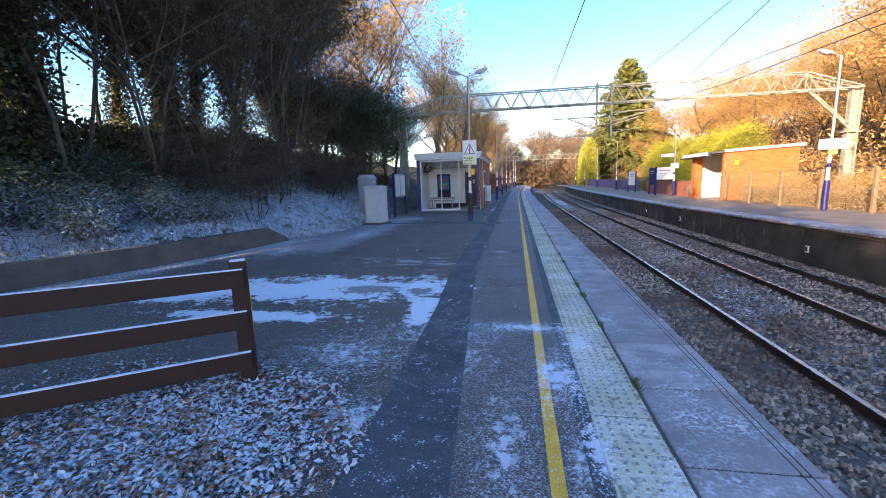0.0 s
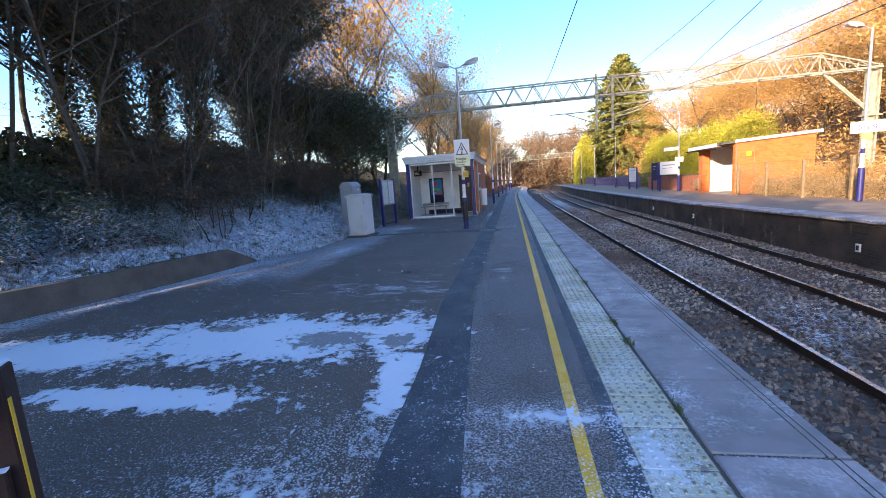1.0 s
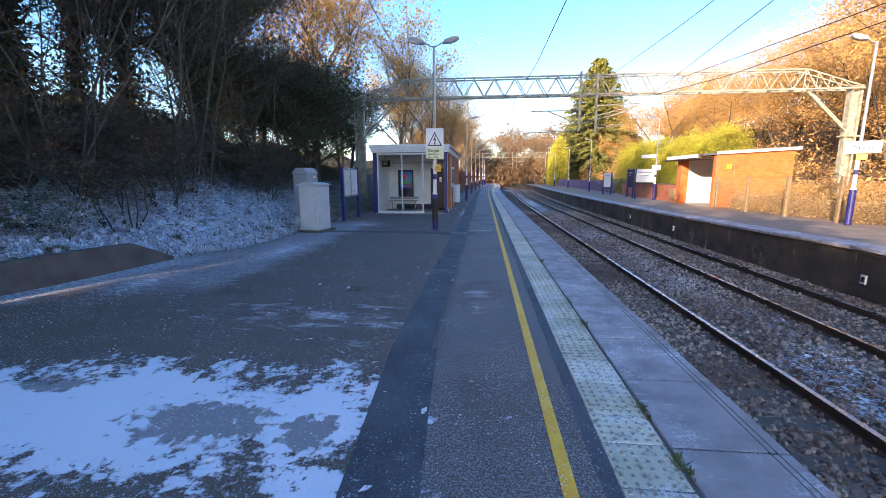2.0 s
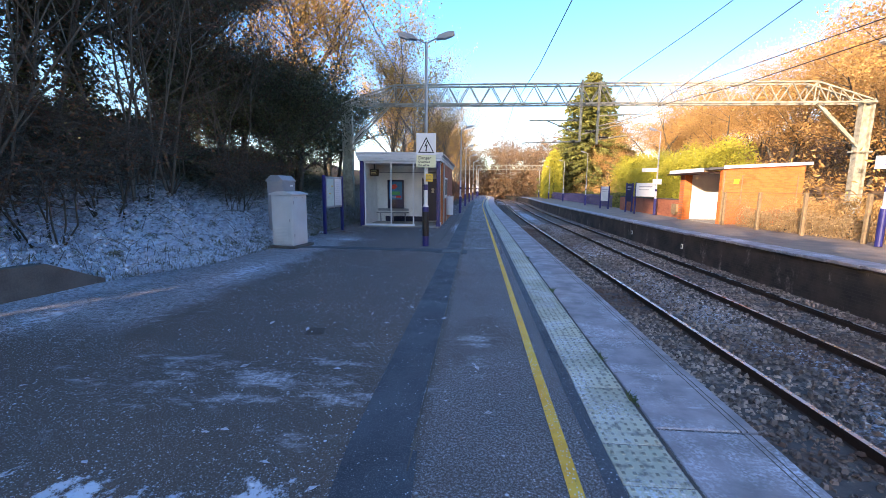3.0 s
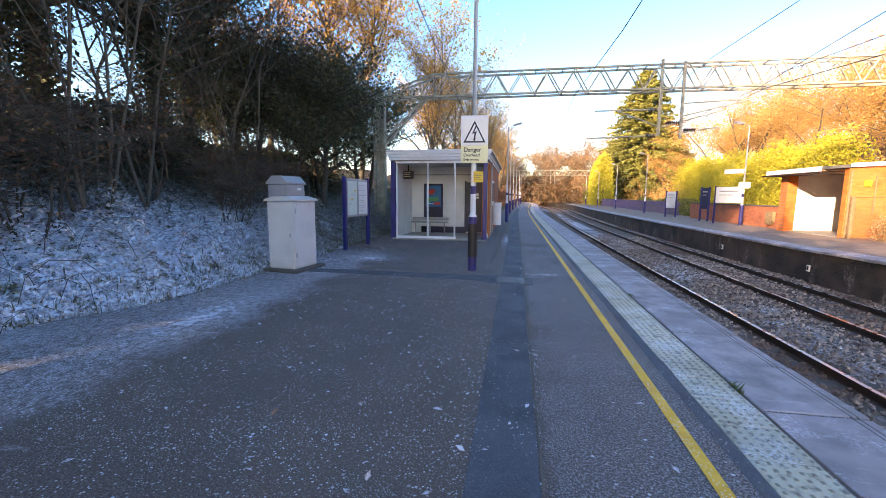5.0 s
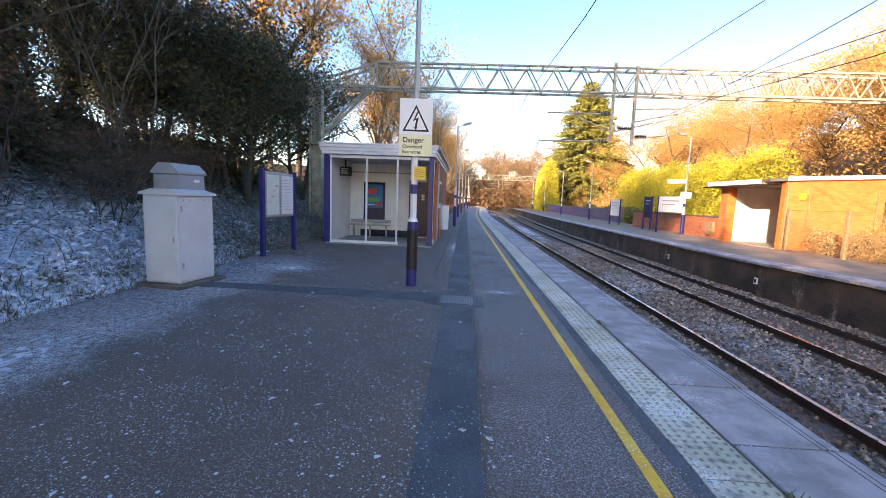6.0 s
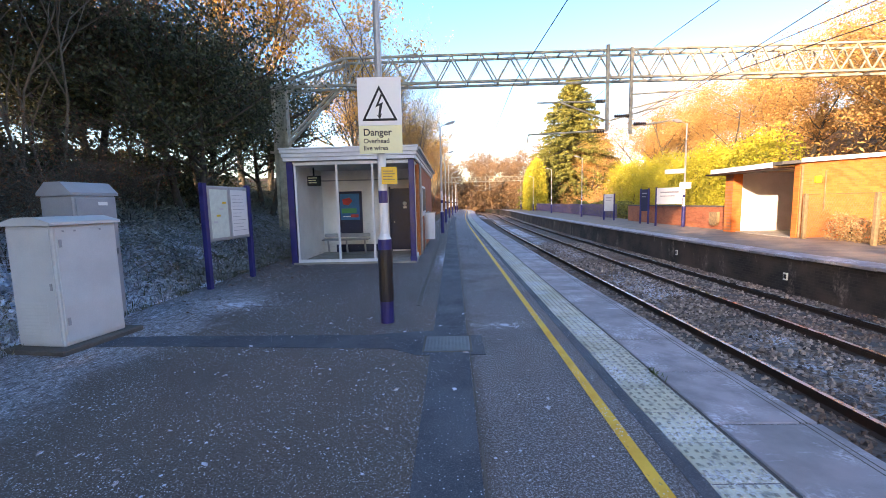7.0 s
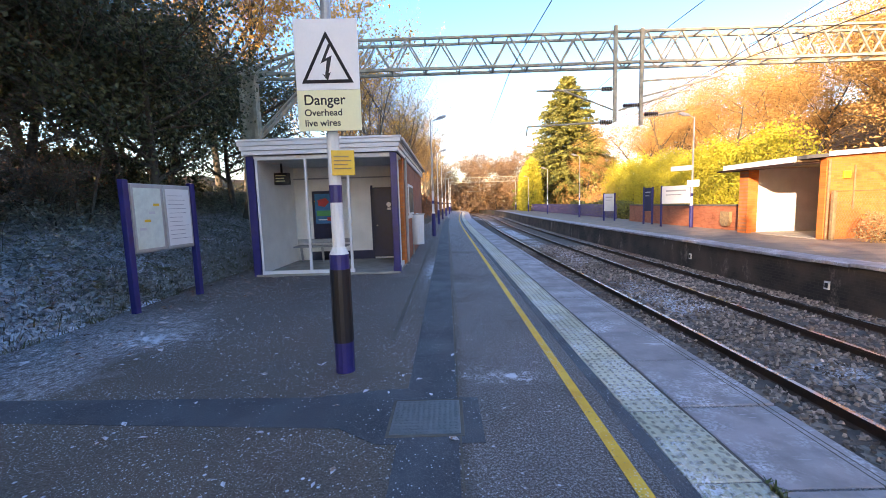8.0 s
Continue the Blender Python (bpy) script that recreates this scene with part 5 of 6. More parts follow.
def make_tree(name, seed, height, girth, levels, spread, stems, kids, wood, twig, sets, lift=0.35, wander=0.12):
    """A tree: trunk with limbs, twigs, and leaf sets of (part name, material, count, size, jitter, lowest level, from height)."""
    rng = random.Random(seed)
    nr = np.random.default_rng(seed)
    segs = grow(rng, height, girth, levels, spread, stems, kids, lift, wander)
    t = empty(name)
    thick = [s for s in segs if s[4] <= 1]
    thin = [s for s in segs if s[4] > 1]
    V, F = tubes(thick, 7)
    tagged(raw("trunk", V, F, wood, t, True), kind="stuff") if stems > 1 else raw("trunk", V, F, wood, t, True)
    if thin:
        V, F = tubes(thin, 3)
        tagged(raw("branchwork", V, F, twig, t), kind="stuff")
    for pname, mat, count, size, jit, lev, zmin in sets:
        pool = [s for s in segs if (s[4] == 0 if lev < 0 else s[4] >= lev) and s[1][2] > zmin * height] or segs
        V, F = leaves(nr, along(nr, pool, count, jit), size)
        raw(pname, V, F, mat, t)
    return t


def plant(tree, spots, label, category, group, sink=0.1):
    """Set the tree at the first spot and copies of it at the others: (x, y, turn, scale)."""
    tagged(tree, label, category, group)
    for i, (x, y, a, s) in enumerate(spots):
        m = Matrix.Translation((x, y, float(ground_z(x, y)) - sink)) @ Matrix.Rotation(radians(a), 4, 'Z') @ Matrix.Scale(s, 4)
        if i == 0:
            tree.matrix_world = m
        else:
            c = copy_thing(tree, m)
            c.matrix_basis = m


# trees on the left bank
bare = make_tree("bare_tree", 11, 11.0, 0.062, 3, 0.62, 1, (15, 8, 6), "bark_pale", "twig", [("crown", "leaf_rust", 700, 0.05, 0.10, 2, 0.2)], 0.45, 0.09)
plant(bare, [(-10.6, 8.3, 0, 1.0), (-10.2, 10.6, 70, 0.95), (-12.6, 11.0, 150, 1.15), (-10.2, 13.6, 220, 0.9), (-9.9, 17.2, 20, 0.9), (-11.4, 19.5, 110, 1.1), (-14.6, 8.4, 250, 1.2), (-11.2, 23.4, 60, 1.0)],
      "bare winter tree with a slender trunk on the bank", "tree", "trees on the bank")
bare2 = make_tree("bare_tree", 13, 9.0, 0.05, 3, 0.7, 2, (12, 8, 6), "bark_pale", "twig", [("crown", "leaf_rust", 2600, 0.05, 0.12, 1, 0.1)], 0.3, 0.13)
plant(bare2, [(-9.6, 9.4, 0, 0.9), (-11.4, 9.2, 70, 1.1), (-9.4, 12.4, 150, 0.85), (-9.3, 15.9, 300, 0.8), (-9.2, 22.6, 110, 0.8)],
      "bare twiggy winter tree with a few withered leaves", "tree", "trees on the bank")
stool = make_tree("multi_stem_tree", 5, 8.0, 0.036, 3, 0.5, 6, (7, 5, 4), "bark_pale", "twig", [("crown", "leaf_rust", 900, 0.045, 0.10, 2, 0.2)])
plant(stool, [(-8.9, 14.6, 0, 1.0), (-9.0, 11.2, 120, 0.8), (-9.4, 19.6, 240, 0.9)],
      "multi-stemmed bare coppiced tree at the foot of the bank", "tree", "trees on the bank")
thicket = make_tree("thicket", 91, 2.6, 0.018, 3, 0.8, 9, (6, 6, 4), "twig", "twig", [("foliage", "leaf_rust", 900, 0.035, 0.08, 1, 0.0)], 0.15, 0.22)
plant(thicket, [(-8.2, 11.6, 0, 1.0), (-8.6, 13.4, 60, 1.1), (-8.0, 17.4, 130, 0.8), (-9.0, 9.9, 200, 1.1), (-8.9, 18.9, 270, 1.0), (-9.6, 16.4, 330, 1.2), (-9.4, 21.8, 30, 0.9), (-10.2, 12.4, 90, 1.3)],
      "tangled thicket of bare brown twigs on the bank", "shrub", "shrubs on the bank")
ivy = make_tree("ivy_tree", 21, 12.0, 0.20, 2, 0.6, 1, (20, 8), "bark", "twig", [("crown", "leaf_ivy", 30000, 0.075, 0.26, 0, 0.03), ("trunk_ivy", "leaf_ivy", 9000, 0.075, 0.27, -1, 0.0), ("dead_leaf_crown", "leaf_rust", 1800, 0.055, 0.35, 1, 0.1)], 0.2, 0.06)
plant(ivy, [(-11.3, 15.6, 0, 1.0), (-10.9, 12.2, 60, 1.0), (-11.0, 18.6, 140, 0.95), (-11.4, 8.6, 110, 1.0), (-14.0, 16.6, 250, 0.9), (-12.4, 21.2, 200, 0.85), (-16.0, 10.0, 170, 0.95), (-11.8, 6.0, 30, 1.0), (-12.4, 4.2, 200, 0.95), (-14.6, 5.4, 300, 1.0), (-13.4, 9.6, 15, 1.05), (-12.6, 13.6, 75, 0.95), (-15.2, 14.2, 190, 0.95), (-12.0, 7.6, 280, 1.1), (-16.8, 7.6, 45, 1.0), (-17.4, 12.2, 125, 1.0), (-13.6, 2.6, 95, 1.05)],
      "tall dark tree clad in evergreen ivy", "tree", "trees on the bank")
holly = make_tree("evergreen_tree", 31, 6.6, 0.16, 2, 0.75, 2, (16, 9), "bark", "twig", [("crown", "leaf_ivy", 21000, 0.068, 0.30, 0, 0.0)], 0.15)
plant(holly, [(-9.0, 24.0, 0, 0.85), (-10.2, 26.6, 90, 0.85), (-9.2, 29.5, 180, 0.8), (-11.2, 22.6, 250, 0.85), (-12.6, 29.0, 40, 0.8), (-13.6, 25.0, 10, 0.85)],
      "bushy dark evergreen tree behind the shelter", "tree", "trees on the bank")
gold = make_tree("golden_tree", 41, 11.5, 0.14, 3, 0.55, 1, (15, 8, 5), "bark_pale", "twig_sunlit", [("crown", "leaf_gold", 8000, 0.08, 0.22, 1, 0.25)], 0.4)
plant(gold, [(-11.0, 34.0, 0, 1.35), (-7.6, 38.0, 80, 1.0), (-14.0, 37.0, 160, 1.45), (-7.0, 44.0, 220, 0.9), (-8.8, 51.0, 300, 0.95), (-5.8, 58.0, 30, 0.85), (-7.0, 68.0, 130, 0.9), (-5.6, 80.0, 210, 0.9), (-15.5, 31.0, 10, 1.3), (-5.5, 94.0, 70, 0.95)],
      "autumn tree with sparse golden leaves in the sun", "tree", "autumn trees by the line")
tan = make_tree("autumn_tree", 51, 10.5, 0.15, 3, 0.65, 2, (8, 6, 4), "bark_pale", "twig_tan", [("crown", "leaf_shaded", 5000, 0.18, 0.45, 0, 0.0)], 0.25)
plant(tan, [(16.5, 114, 0, 1.0), (12, 122, 40, 1.0), (7.5, 128, 100, 1.1), (2.5, 133, 170, 1.0), (-3, 124, 220, 1.0), (-8, 114, 300, 1.0), (20, 106, 20, 1.0), (-9, 104, 140, 1.0), (-14, 132, 60, 1.2), (25, 124, 80, 1.2), (9, 142, 260, 1.3), (-4, 146, 200, 1.3), (17, 138, 310, 1.3), (29, 108, 50, 1.2), (34, 122, 150, 1.3)],
      "bare tan autumn tree that closes the view down the line", "tree", "trees down the line")


def hillside():
    rng = random.Random(8)
    spots = []
    for i in range(30):
        y = 6 + 96 * (i + 0.5) / 30 + rng.uniform(-3, 3)
        x = 20 + 24 * ((i * 0.618) % 1.0) + 4.5 * float(smoothstep(20, 30, y)) + rng.uniform(-1, 1)
        spots.append((x, y, rng.uniform(0, 360), rng.uniform(0.9, 1.15)))
    spots += [(26.0, 36.0, 40, 1.0), (31.0, 40.5, 160, 1.05), (24.0, 30.5, 230, 0.9), (36.0, 46.0, 300, 1.1), (28.5, 47.0, 90, 1.0), (33.0, 33.0, 10, 1.05)]
    oak = make_tree("hillside_tree", 61, 8.5, 0.15, 3, 0.68, 3, (6, 6, 4), "bark_pale", "twig_sunlit", [("crown", "leaf_tan", 17000, 0.075, 0.40, 0, 0.0)], 0.25)
    plant(oak, spots, "bare russet autumn tree on the sunlit hillside", "tree", "trees on the hillside")


hillside()


def fir():
    """The big dark conifer: tiers of drooping fronds round one stem."""
    rng = np.random.default_rng(7)
    t = empty("conifer_tree")
    V, F = tubes([((0, 0, 0), (0, 0, 6), 0.28, 0.16, 0), ((0, 0, 6), (0, 0, 12.6), 0.16, 0.02, 0)], 9)
    raw("trunk", V, F, "bark", t, True)
    segs, C = [], []
    for i in range(430):
        z = 0.6 + 11.9 * (i / 430.0)
        reach = (6.0 * (1 - z / 12.7) ** 0.66 + 0.05) * rng.uniform(0.7, 1.1)
        a = i * 2.399 + rng.normal(0, 0.25)
        d = np.array([math.cos(a), math.sin(a), 0])
        p = np.array([0, 0, z])
        tip = p + d * reach + np.array([0, 0, 0.12 * reach - 0.07 * reach * reach + rng.normal(0, 0.1)])
        mid = (p + tip) / 2 + np.array([0, 0, 0.08 * reach])
        segs += [(p, mid, 0.03, 0.018, 1), (mid, tip, 0.018, 0.006, 1)]
        n = int(14 + 44 * reach)
        s = rng.random(n) ** 0.7
        pt = p + (tip - p) * s[:, None] + np.array([0, 0, 0.16 * reach]) * (s * (1 - s))[:, None]
        side = np.array([-d[1], d[0], 0])
        pt = pt + side * (rng.normal(0, 0.22, n) * (1.15 - s))[:, None] + np.stack([np.zeros(n), np.zeros(n), -np.abs(rng.normal(0, 0.12, n))], -1)
        C.append(pt)
    V, F = tubes(segs, 3)
    tagged(raw("branchwork", V, F, "bark", t), kind="stuff")
    V, F = leaves(rng, np.concatenate(C), 0.17, 0.2, 0.38)
    raw("crown", V, F, "leaf_fir", t)
    return t


conifer = fir()
plant(conifer, [(23.6, 98.0, 0, 2.0)], "tall dark green conifer beside the opposite platform", "tree", "conifers")


def hedge(name, pts, height, depth, material, label, count, seed, size=0.12):
    """A thick hedge along pts, with an uneven top and leafy surface."""
    rng = np.random.default_rng(seed)
    h = empty(name)
    P = np.array(pts, dtype=float)
    seg = rng.integers(0, len(P) - 1, count)
    s = rng.random(count)
    c = P[seg] + (P[seg + 1] - P[seg]) * s[:, None]
    run = seg + s
    top = height * (1 + 0.07 * np.sin(run * 5.1) + 0.05 * np.sin(run * 13.0 + 1))
    a = rng.uniform(0, 6.283, count)
    r = np.sqrt(rng.random(count)) * 0.25 + 0.75
    z = rng.random(count) ** 0.75
    w = depth * np.sqrt(np.clip(1 - (z ** 3), 0.03, 1))
    lump = 1 + 0.16 * np.sin(run * 21 + z * 7) * np.sin(z * 9 + run * 3)
    X = np.stack([c[:, 0] + np.cos(a) * r * w * lump, c[:, 1] + np.sin(a) * r * w * lump, 0 * a], -1)
    X[:, 2] = ground_z(X[:, 0], X[:, 1]) + z * top * (0.8 + 0.2 * rng.random(count))
    V, F = leaves(rng, X, size, 0.0, 0.5)
    raw("foliage", V, F, material, h)
    for i in range(0, len(P) - 1):
        for k in range(3):
            q = P[i] + (P[i + 1] - P[i]) * (k + 0.5) / 3
            g = float(ground_z(q[0], q[1]))
            part("stem", rod((q[0], q[1], g - 0.1), (q[0] + 0.1, q[1], g + height * 0.7), 0.09, 0.03, 6), "bark", h)
    tagged(h, label, "hedge")


hedge("golden_hedge", [(17.2, 35.0), (17.4, 39.5), (17.4, 44.0), (17.6, 49.0), (17.8, 54.0), (18.0, 60.0)], 5.6, 1.6, "leaf_hedge", "tall yellow-green conifer hedge in full sun", 70000, 2, 0.085)
hedge("golden_conifers", [(13.9, 84), (14.2, 88), (14.6, 93), (15.2, 98)], 9.0, 1.7, "leaf_hedge", "row of yellow-green conifers beside the line", 26000, 3, 0.16)
hedge("dark_hedge", [(13.8, 46.5), (13.9, 50), (13.8, 55), (13.9, 62)], 1.7, 0.6, "leaf_fir", "low dark hedge behind the picket fence", 9000, 4, 0.12)
hedge("bramble_bank", [(13.9, 3.0), (14.0, 8), (14.1, 13), (14.0, 18), (14.2, 23), (14.6, 25.6)], 1.7, 0.9, "leaf_tan", "dry russet brambles and bracken behind the fence", 34000, 5, 0.05)
hedge("dry_grass_bank", [(12.7, 2.0), (12.7, 8), (12.7, 13), (12.7, 18), (12.7, 23), (12.7, 26.4)], 1.25, 0.35, "leaf_straw", "dry straw-coloured grass behind the chain-link fence", 22000, 15, 0.05)


hedge("undergrowth", [(-13.0, 4.0), (-12.8, 9), (-13.2, 14), (-12.8, 19), (-12.4, 24), (-12.0, 30)], 1.75, 1.2, "leaf_ivy", "dark evergreen undergrowth along the top of the bank", 24000, 6, 0.11)


hedge("far_scrub", [(-16, 100), (-8, 112), (0, 120), (8, 126), (17, 122), (24, 112), (32, 100)], 8.5, 3.0, "leaf_shaded", "brown winter scrub that closes the view down the line", 24000, 9, 0.42)
hedge("lineside_scrub", [(-4.0, 33.5), (-4.1, 42), (-4.0, 52), (-3.6, 64), (-3.0, 78), (-2.6, 96)], 2.3, 0.8, "leaf_rust", "brown scrub along the back of the platform", 14000, 10, 0.13)


def hill_scrub():
    """Low tan scrub all over the hillside."""
    rng = np.random.default_rng(44)
    n = 56000
    y = rng.uniform(2, 112, n)
    x = np.where(y < 26, 14.3, 18.5) + 42 * rng.random(n) ** 1.25
    lump = np.clip(np.sin(x * 0.9 + np.sin(y * 0.5) * 2) * np.sin(y * 0.7 + x * 0.3) + 0.55, 0.1, 1.5)
    C = np.stack([x, y, ground_z(x, y) + 3.3 * lump * rng.random(n)], -1)
    V, F = leaves(rng, C, 0.17, 0.1, 0.4)
    tagged(raw("hillside_scrub", V, F, "leaf_tan"), "russet bracken and scrub on the sunlit hillside", "scrub", kind="stuff")


hill_scrub()
grey = make_tree("lineside_tree", 81, 9.5, 0.10, 3, 0.6, 2, (9, 8, 5), "bark_pale", "twig_tan", [("crown", "leaf_gold", 1800, 0.06, 0.2, 2, 0.3)], 0.45, 0.1)
plant(grey, [(-5.4, 35.5, 0, 0.9), (-6.6, 40.5, 70, 1.05), (-5.0, 46.5, 140, 0.95), (-5.6, 54.0, 210, 1.0), (-5.0, 62.0, 280, 1.0), (-4.6, 72.0, 350, 1.0), (-4.4, 84.0, 60, 1.05), (-4.8, 98.0, 130, 1.1), (-4.2, 39.5, 20, 0.8), (-4.0, 50.0, 100, 0.85), (-3.8, 58.5, 190, 0.9), (-3.4, 78.0, 250, 0.9)],
      "dense grey-brown winter tree beside the line", "tree", "autumn trees by the line")


def shrub(name, spots, label, seed, radius, count, material):
    rng = np.random.default_rng(seed)
    s = empty(name)
    segs, C = [], []
    for i in range(26):
        a, e = rng.uniform(0, 6.283), rng.uniform(0.35, 1.5)
        d = np.array([math.cos(a) * math.cos(e), math.sin(a) * math.cos(e), math.sin(e) * 0.9])
        tip = d * radius * rng.uniform(0.7, 1.1)
        segs.append(((0, 0, 0), tuple(tip), 0.018, 0.006, 1))
        n = count // 26
        C.append(tip * (0.35 + 0.65 * rng.random((n, 1)) ** 0.6) + rng.normal(0, radius * 0.17, (n, 3)))
    V, F = tubes(segs, 4)
    tagged(raw("stemwork", V, F, "bark", s), kind="stuff")
    C = np.concatenate(C)
    C[:, 2] = np.abs(C[:, 2])
    V, F = leaves(rng, C, 0.05, 0.25, 0.42)
    raw("foliage", V, F, material, s)
    plant(s, spots, label, "shrub", "shrubs on the bank", 0.05)


shrub("evergreen_shrub", [(-9.2, 7.2, 0, 1.0), (-9.0, 8.8, 90, 1.0), (-10.4, 7.2, 180, 1.25), (-8.6, 10.2, 40, 0.8), (-10.4, 9.2, 220, 1.2), (-10.4, 5.6, 300, 1.2), (-9.7, 10.8, 130, 0.85)],
      "dark evergreen shrub dusted with frost", 12, 1.05, 9000, "leaf_shrub")


def ground_cover():
    """Brambles, ivy and leaf litter over the bank, frosted on top."""
    rng = np.random.default_rng(17)
    n = 150000
    y = 3.0 + 31.0 * rng.random(n)
    d = 0.05 + 8.5 * rng.random(n) ** 1.35
    foot = np.where(y < WALL_END, wall_x(y) - 0.25, -6.9 + 0.85 * smoothstep(WALL_END, 13.5, y) - 0.1 * smoothstep(17, 21, y))
    x = foot - d
    lump = np.clip(np.sin(x * 2.1 + np.sin(y * 1.3) * 2) * np.sin(y * 1.9 + np.sin(x) * 1.5) + 0.35, 0, 1.3)
    C = np.stack([x, y, ground_z(x, y) + 0.01 + (0.05 + 0.55 * lump * smoothstep(0.2, 1.6, d)) * rng.random(n)], -1)
    V, F = leaves(rng, C, 0.055, 0.3, 0.5)
    tagged(raw("ground_cover", V, F, "leaf_cover"), "frosted brambles, ivy and dead leaves over the bank", "undergrowth", kind="stuff")
    # arching stalks
    segs = []
    pr = random.Random(2)
    for i in range(500):
        yy = pr.uniform(4, 30)
        ft = float(wall_x(yy)) - 0.3 if yy < WALL_END else -6.2
        xx = ft - pr.uniform(0.4, 7.5)
        g = float(ground_z(xx, yy))
        a = pr.uniform(0, 6.283)
        L = pr.uniform(0.4, 1.9)
        p = Vector((xx, yy, g))
        for k in range(4):
            e = 1.2 - 0.6 * k
            q = p + Vector((math.cos(a) * math.cos(e), math.sin(a) * math.cos(e), math.sin(e))) * (L / 4)
            segs.append((p[:], q[:], 0.005, 0.004, 2))
            p = q
    V, F = tubes(segs, 3)
    tagged(raw("bramble_stalks", V, F, "twig"), "thin brown arching bramble stalks on the bank", "undergrowth", kind="stuff")
    # frosted grass along the foot of the bank
    n = 9000
    y = 3.0 + 24 * rng.random(n)
    foot = np.where(y < WALL_END, wall_x(y) - 0.22, -6.9 + 0.9 * smoothstep(WALL_END, 13.5, y) - 0.1 * smoothstep(17, 21, y))
    x = foot - 1.1 * rng.random(n) ** 2
    b = np.stack([x, y, ground_z(x, y)], -1)
    t = b + np.stack([rng.normal(0, 0.05, n), rng.normal(0, 0.05, n), rng.uniform(0.06, 0.16, n)], -1)
    w = np.stack([rng.normal(0, 0.006, n), rng.normal(0, 0.006, n), np.zeros(n)], -1)
    V = np.stack([b - w, b + w, t + w * 0.2, t - w * 0.2], 1).reshape(-1, 3)
    tagged(raw("grass", V, np.arange(n * 4).reshape(n, 4), "grass"), "frosted grass tufts along the foot of the bank", "grass", kind="stuff")


ground_cover()


def fallen_leaves():
    """Brown frosted leaves under the fence and scattered over the asphalt."""
    rng = np.random.default_rng(23)
    n = 9000
    x = -2.35 + rng.normal(0, 0.75, n)
    y = 2.0 + rng.normal(0, 0.65, n)
    keep = (y < 3.0 + 0.1 * np.sin(x * 5)) & (x > -5) & (x < -1.2 + 0.25 * np.sin(y * 4))
    C = np.stack([x, y, 0.008 + 0.022 * rng.random(n)], -1)[keep]
    V, F = leaves(rng, C, 0.027, 0.5, 0.6)
    tagged(raw("fallen_leaves", V, F, "leaf_dead"), "brown fallen leaves rimmed with frost under the fence", "leaves", kind="stuff")
    n = 240
    C = np.stack([rng.uniform(-4.2, 0.0, n), rng.uniform(4, 26, n), np.full(n, 0.012)], -1)
    V, F = leaves(rng, C, 0.035, 1.6, 0.55)
    tagged(raw("scattered_leaves", V, F, "leaf_dead"), "scattered small leaves on the asphalt", "leaves", kind="stuff")
    n = 500
    C = np.stack([rng.normal(-5.2, 0.5, n), rng.uniform(16.9, 24, n), np.full(n, 0.03)], -1)
    V, F = leaves(rng, C, 0.045, 1.2, 0.55)
    tagged(raw("scattered_leaves", V, F, "leaf_dead"), "fallen leaves beside the notice board", "leaves", kind="stuff")


fallen_leaves()

# unseen trees added behind the camera, sized so that they shade the platform
shade_tree = make_tree("ivy_tree", 71, 9.5, 0.22, 2, 0.6, 1, (12, 4), "bark", "twig", [("crown", "leaf_ivy", 5000, 0.26, 0.5, 0, 0.05)], 0.2)
rb = random.Random(5)
plant(shade_tree, [(-10.5 - 3.0 * (i % 2) + rb.uniform(-0.5, 0.5), 1.2 - 2.2 * i, 77 * i, rb.uniform(0.94, 1.06)) for i in range(16)],
      "added unseen ivy-clad tree that shades the platform", "tree", "trees on the bank")


# ---- paving pieces, last ----
def tactile_mesh():
    b = box(-0.196, 0.196, -0.195, 0.195, -0.05, 0.006, 0.004)
    for i in range(6):
        for j in range(6):
            x, y = -0.165 + i * 0.066, -0.165 + j * 0.066
            lo = [b.verts.new((x + 0.019 * math.cos(k * 1.5708 + 0.785), y + 0.025 * math.sin(k * 1.5708 + 0.785), 0.006)) for k in range(4)]
            hi = [b.verts.new((x + 0.011 * math.cos(k * 1.5708 + 0.785), y + 0.016 * math.sin(k * 1.5708 + 0.785), 0.0135)) for k in range(4)]
            b.faces.new(hi)
            for k in range(4):
                b.faces.new((lo[k], lo[(k + 1) % 4], hi[(k + 1) % 4], hi[k]))
    return b


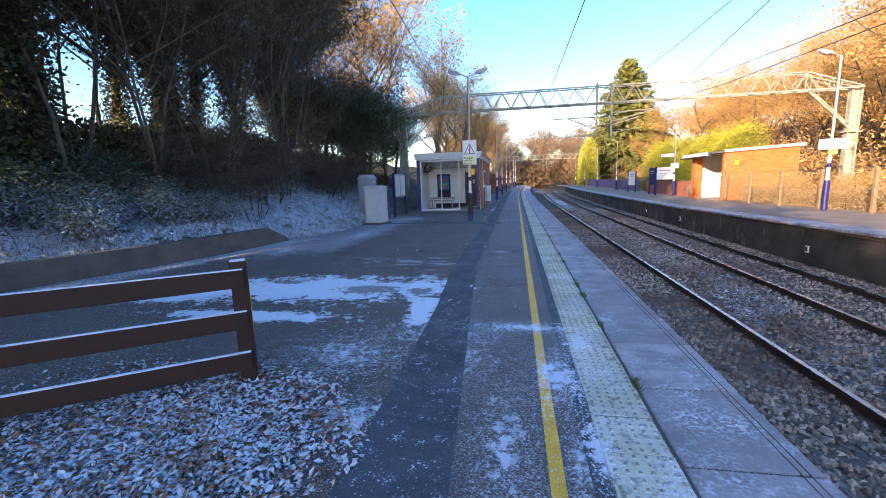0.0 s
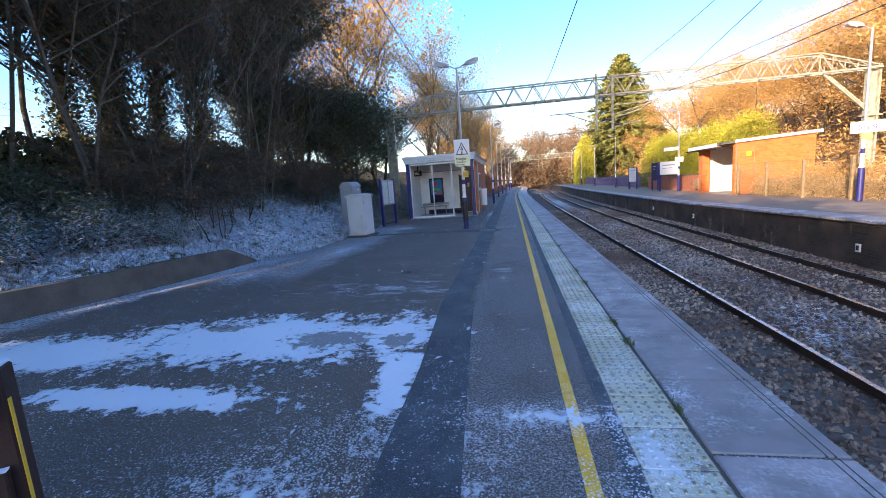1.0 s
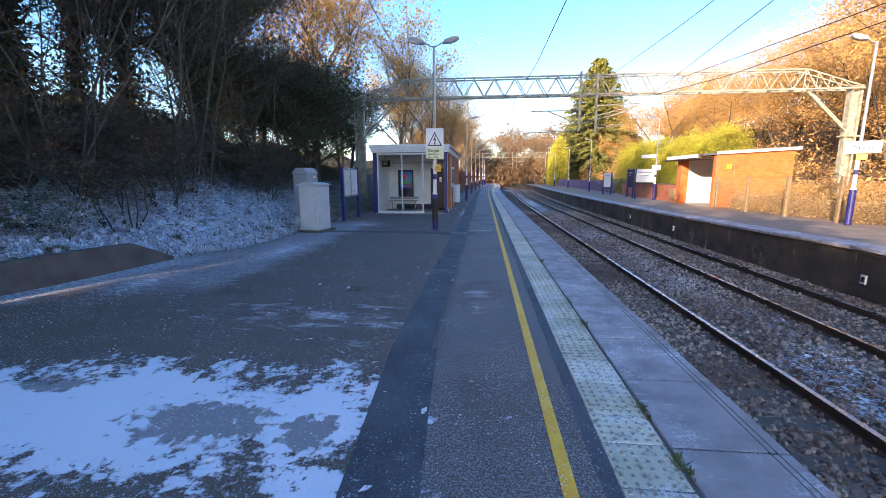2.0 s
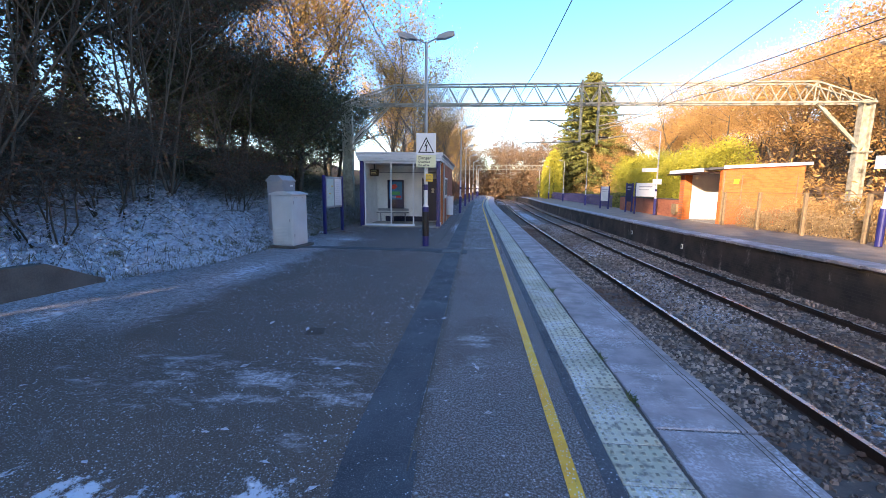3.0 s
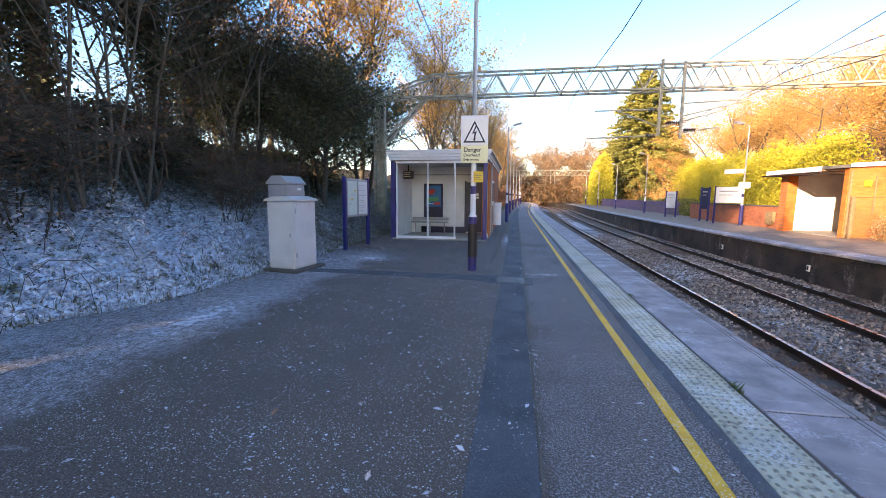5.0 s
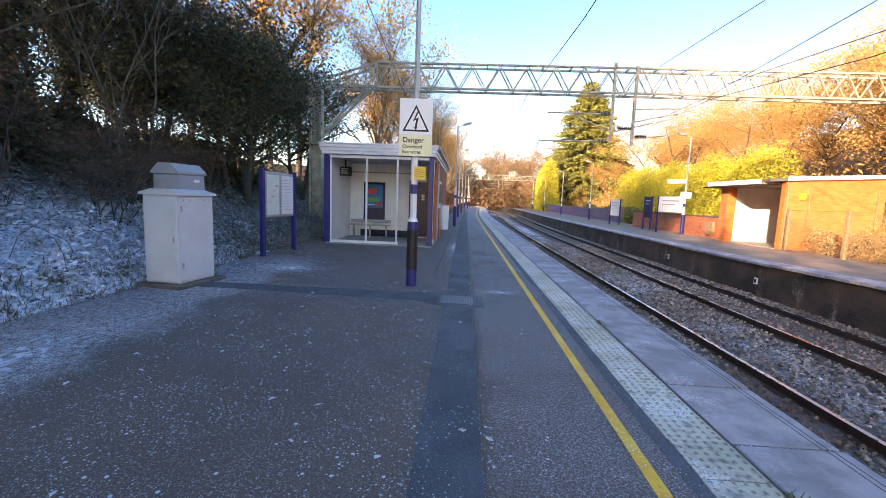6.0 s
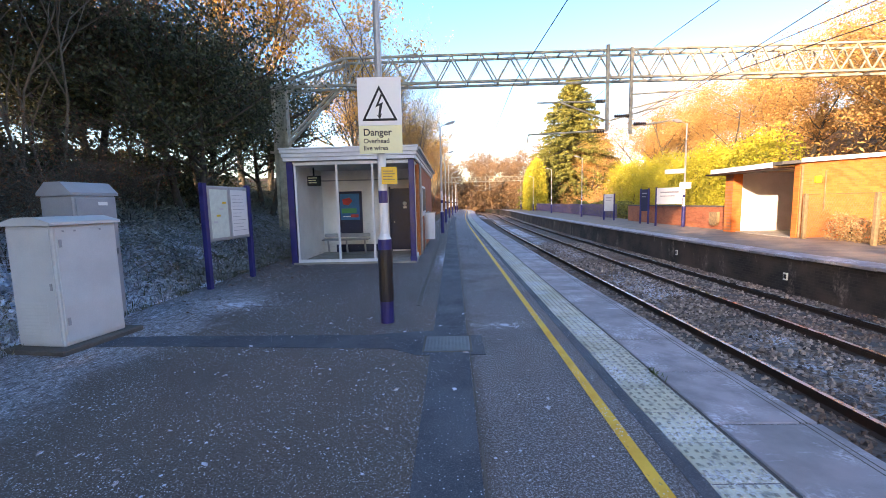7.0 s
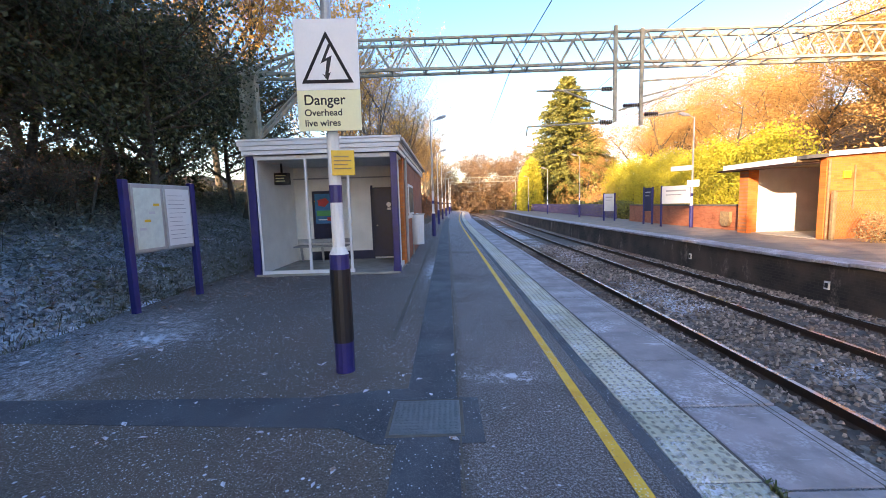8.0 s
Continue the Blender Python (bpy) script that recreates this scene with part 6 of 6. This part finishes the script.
def paving():
    rng = random.Random(9)
    first = None
    for i in range(278):
        y = -1.2 + i * 0.4
        m = pose(0.625 + float(bend(y)) + rng.gauss(0, 0.003), y, rng.gauss(0, 0.0015), rng.gauss(0, 0.3), rng.gauss(0, 0.3), rng.gauss(0, 0.3))
        if first is None:
            first = part("tactile_slab", tactile_mesh(), "tactile", near)
            first.matrix_basis = m
        else:
            share("tactile_slab", first, near, m)
    slab = None
    for i in range(124):
        y = -2.0 + i * 0.915
        m = pose(1.20 + float(bend(y)) + rng.gauss(0, 0.004), y, rng.gauss(0, 0.002), 0, 0, rng.gauss(0, 0.2))
        if slab is None:
            b = box(-0.352, 0.352, -0.447, 0.447, -0.09, 0.008, 0.008)
            slab = part("coping_slab", b, "coping", near)
            slab.matrix_basis = m
            groove = part("edge_groove", box(0.225, 0.233, -0.452, 0.452, 0.0, 0.0095), "concrete", near)
            groove.matrix_basis = m
            groove2 = part("edge_groove", box(0.268, 0.276, -0.452, 0.452, 0.0, 0.0095), "concrete", near)
            groove2.matrix_basis = m
        else:
            share("coping_slab", slab, near, m)
            if i < 40:
                share("edge_groove", groove, near, m)
                share("edge_groove", groove2, near, m)
    oc = None
    for i in range(110):
        y = -4.0 + i * 0.95
        m = pose(8.44 + float(bend(y)), y, float(opp_z(y)) + rng.gauss(0, 0.003), 0, 0, rng.gauss(0, 0.2))
        if oc is None:
            oc = part("coping_slab", box(-0.36, 0.36, -0.468, 0.468, -0.085, 0.0, 0.012), "coping", opp)
            oc.matrix_basis = m
        else:
            share("coping_slab", oc, opp, m)


paving()


def weeds():
    """Small green tufts in the joint beside the tactile slabs."""
    rng = np.random.default_rng(31)
    V = []
    for y in (4.42, 3.05, 5.6, 6.2, 8.0, 8.9, 11.6, 14.9):
        n = 40
        b = np.stack([0.838 + rng.normal(0, 0.012, n), y + rng.normal(0, 0.06, n), np.full(n, 0.004)], -1)
        t = b + np.stack([rng.normal(0, 0.025, n), rng.normal(0, 0.03, n), rng.uniform(0.015, 0.05, n)], -1)
        w = np.stack([rng.normal(0, 0.005, n), rng.normal(0, 0.005, n), np.zeros(n)], -1)
        V.append(np.stack([b - w, b + w, t + w * 0.3, t - w * 0.3], 1).reshape(-1, 3))
    V = np.concatenate(V)
    tagged(raw("weeds", V, np.arange(len(V)).reshape(-1, 4), "weed"), "small green weeds in the paving joint", "weeds", kind="stuff")


def shelter_bricks():
    """The bricks of the shelter's side wall where the path comes nearest, a little proud of their joints."""
    wall = [o for o in bpy.data.objects if o.name.startswith("brick_wall") and o.parent and o.parent.name == "waiting_shelter"][0]
    rng = random.Random(6)
    first = None
    for r in range(36):
        for i in range(8):
            y = 24.12 + i * 0.225 + (0.1125 if r % 2 else 0.0)
            m = pose(-1.999 + rng.gauss(0, 0.0012), y, 0.06 + r * 0.075)
            if first is None:
                first = part("brick", box(-0.02, 0.004, -0.1075, 0.1075, -0.0325, 0.0325, 0.002), "brick_piece", wall)
                first.matrix_basis = m
            else:
                share("brick", first, wall, m)


kb = Mat("red_brick_piece", 0.85)
kb.colour(kb.mix(kb.step(kb.noise(30.0, 4.0), 0.3, 0.7), kb.mix(kb.rand(), (0.26, 0.085, 0.045), (0.48, 0.17, 0.085)), (0.30, 0.11, 0.06))).bump(kb.noise(90.0), 0.4, 0.004)
M["brick_piece"] = kb.m
shelter_bricks()
M["weed"] = make_leaf("weed_leaf", (0.05, 0.08, 0.02), (0.13, 0.15, 0.05))
weeds()
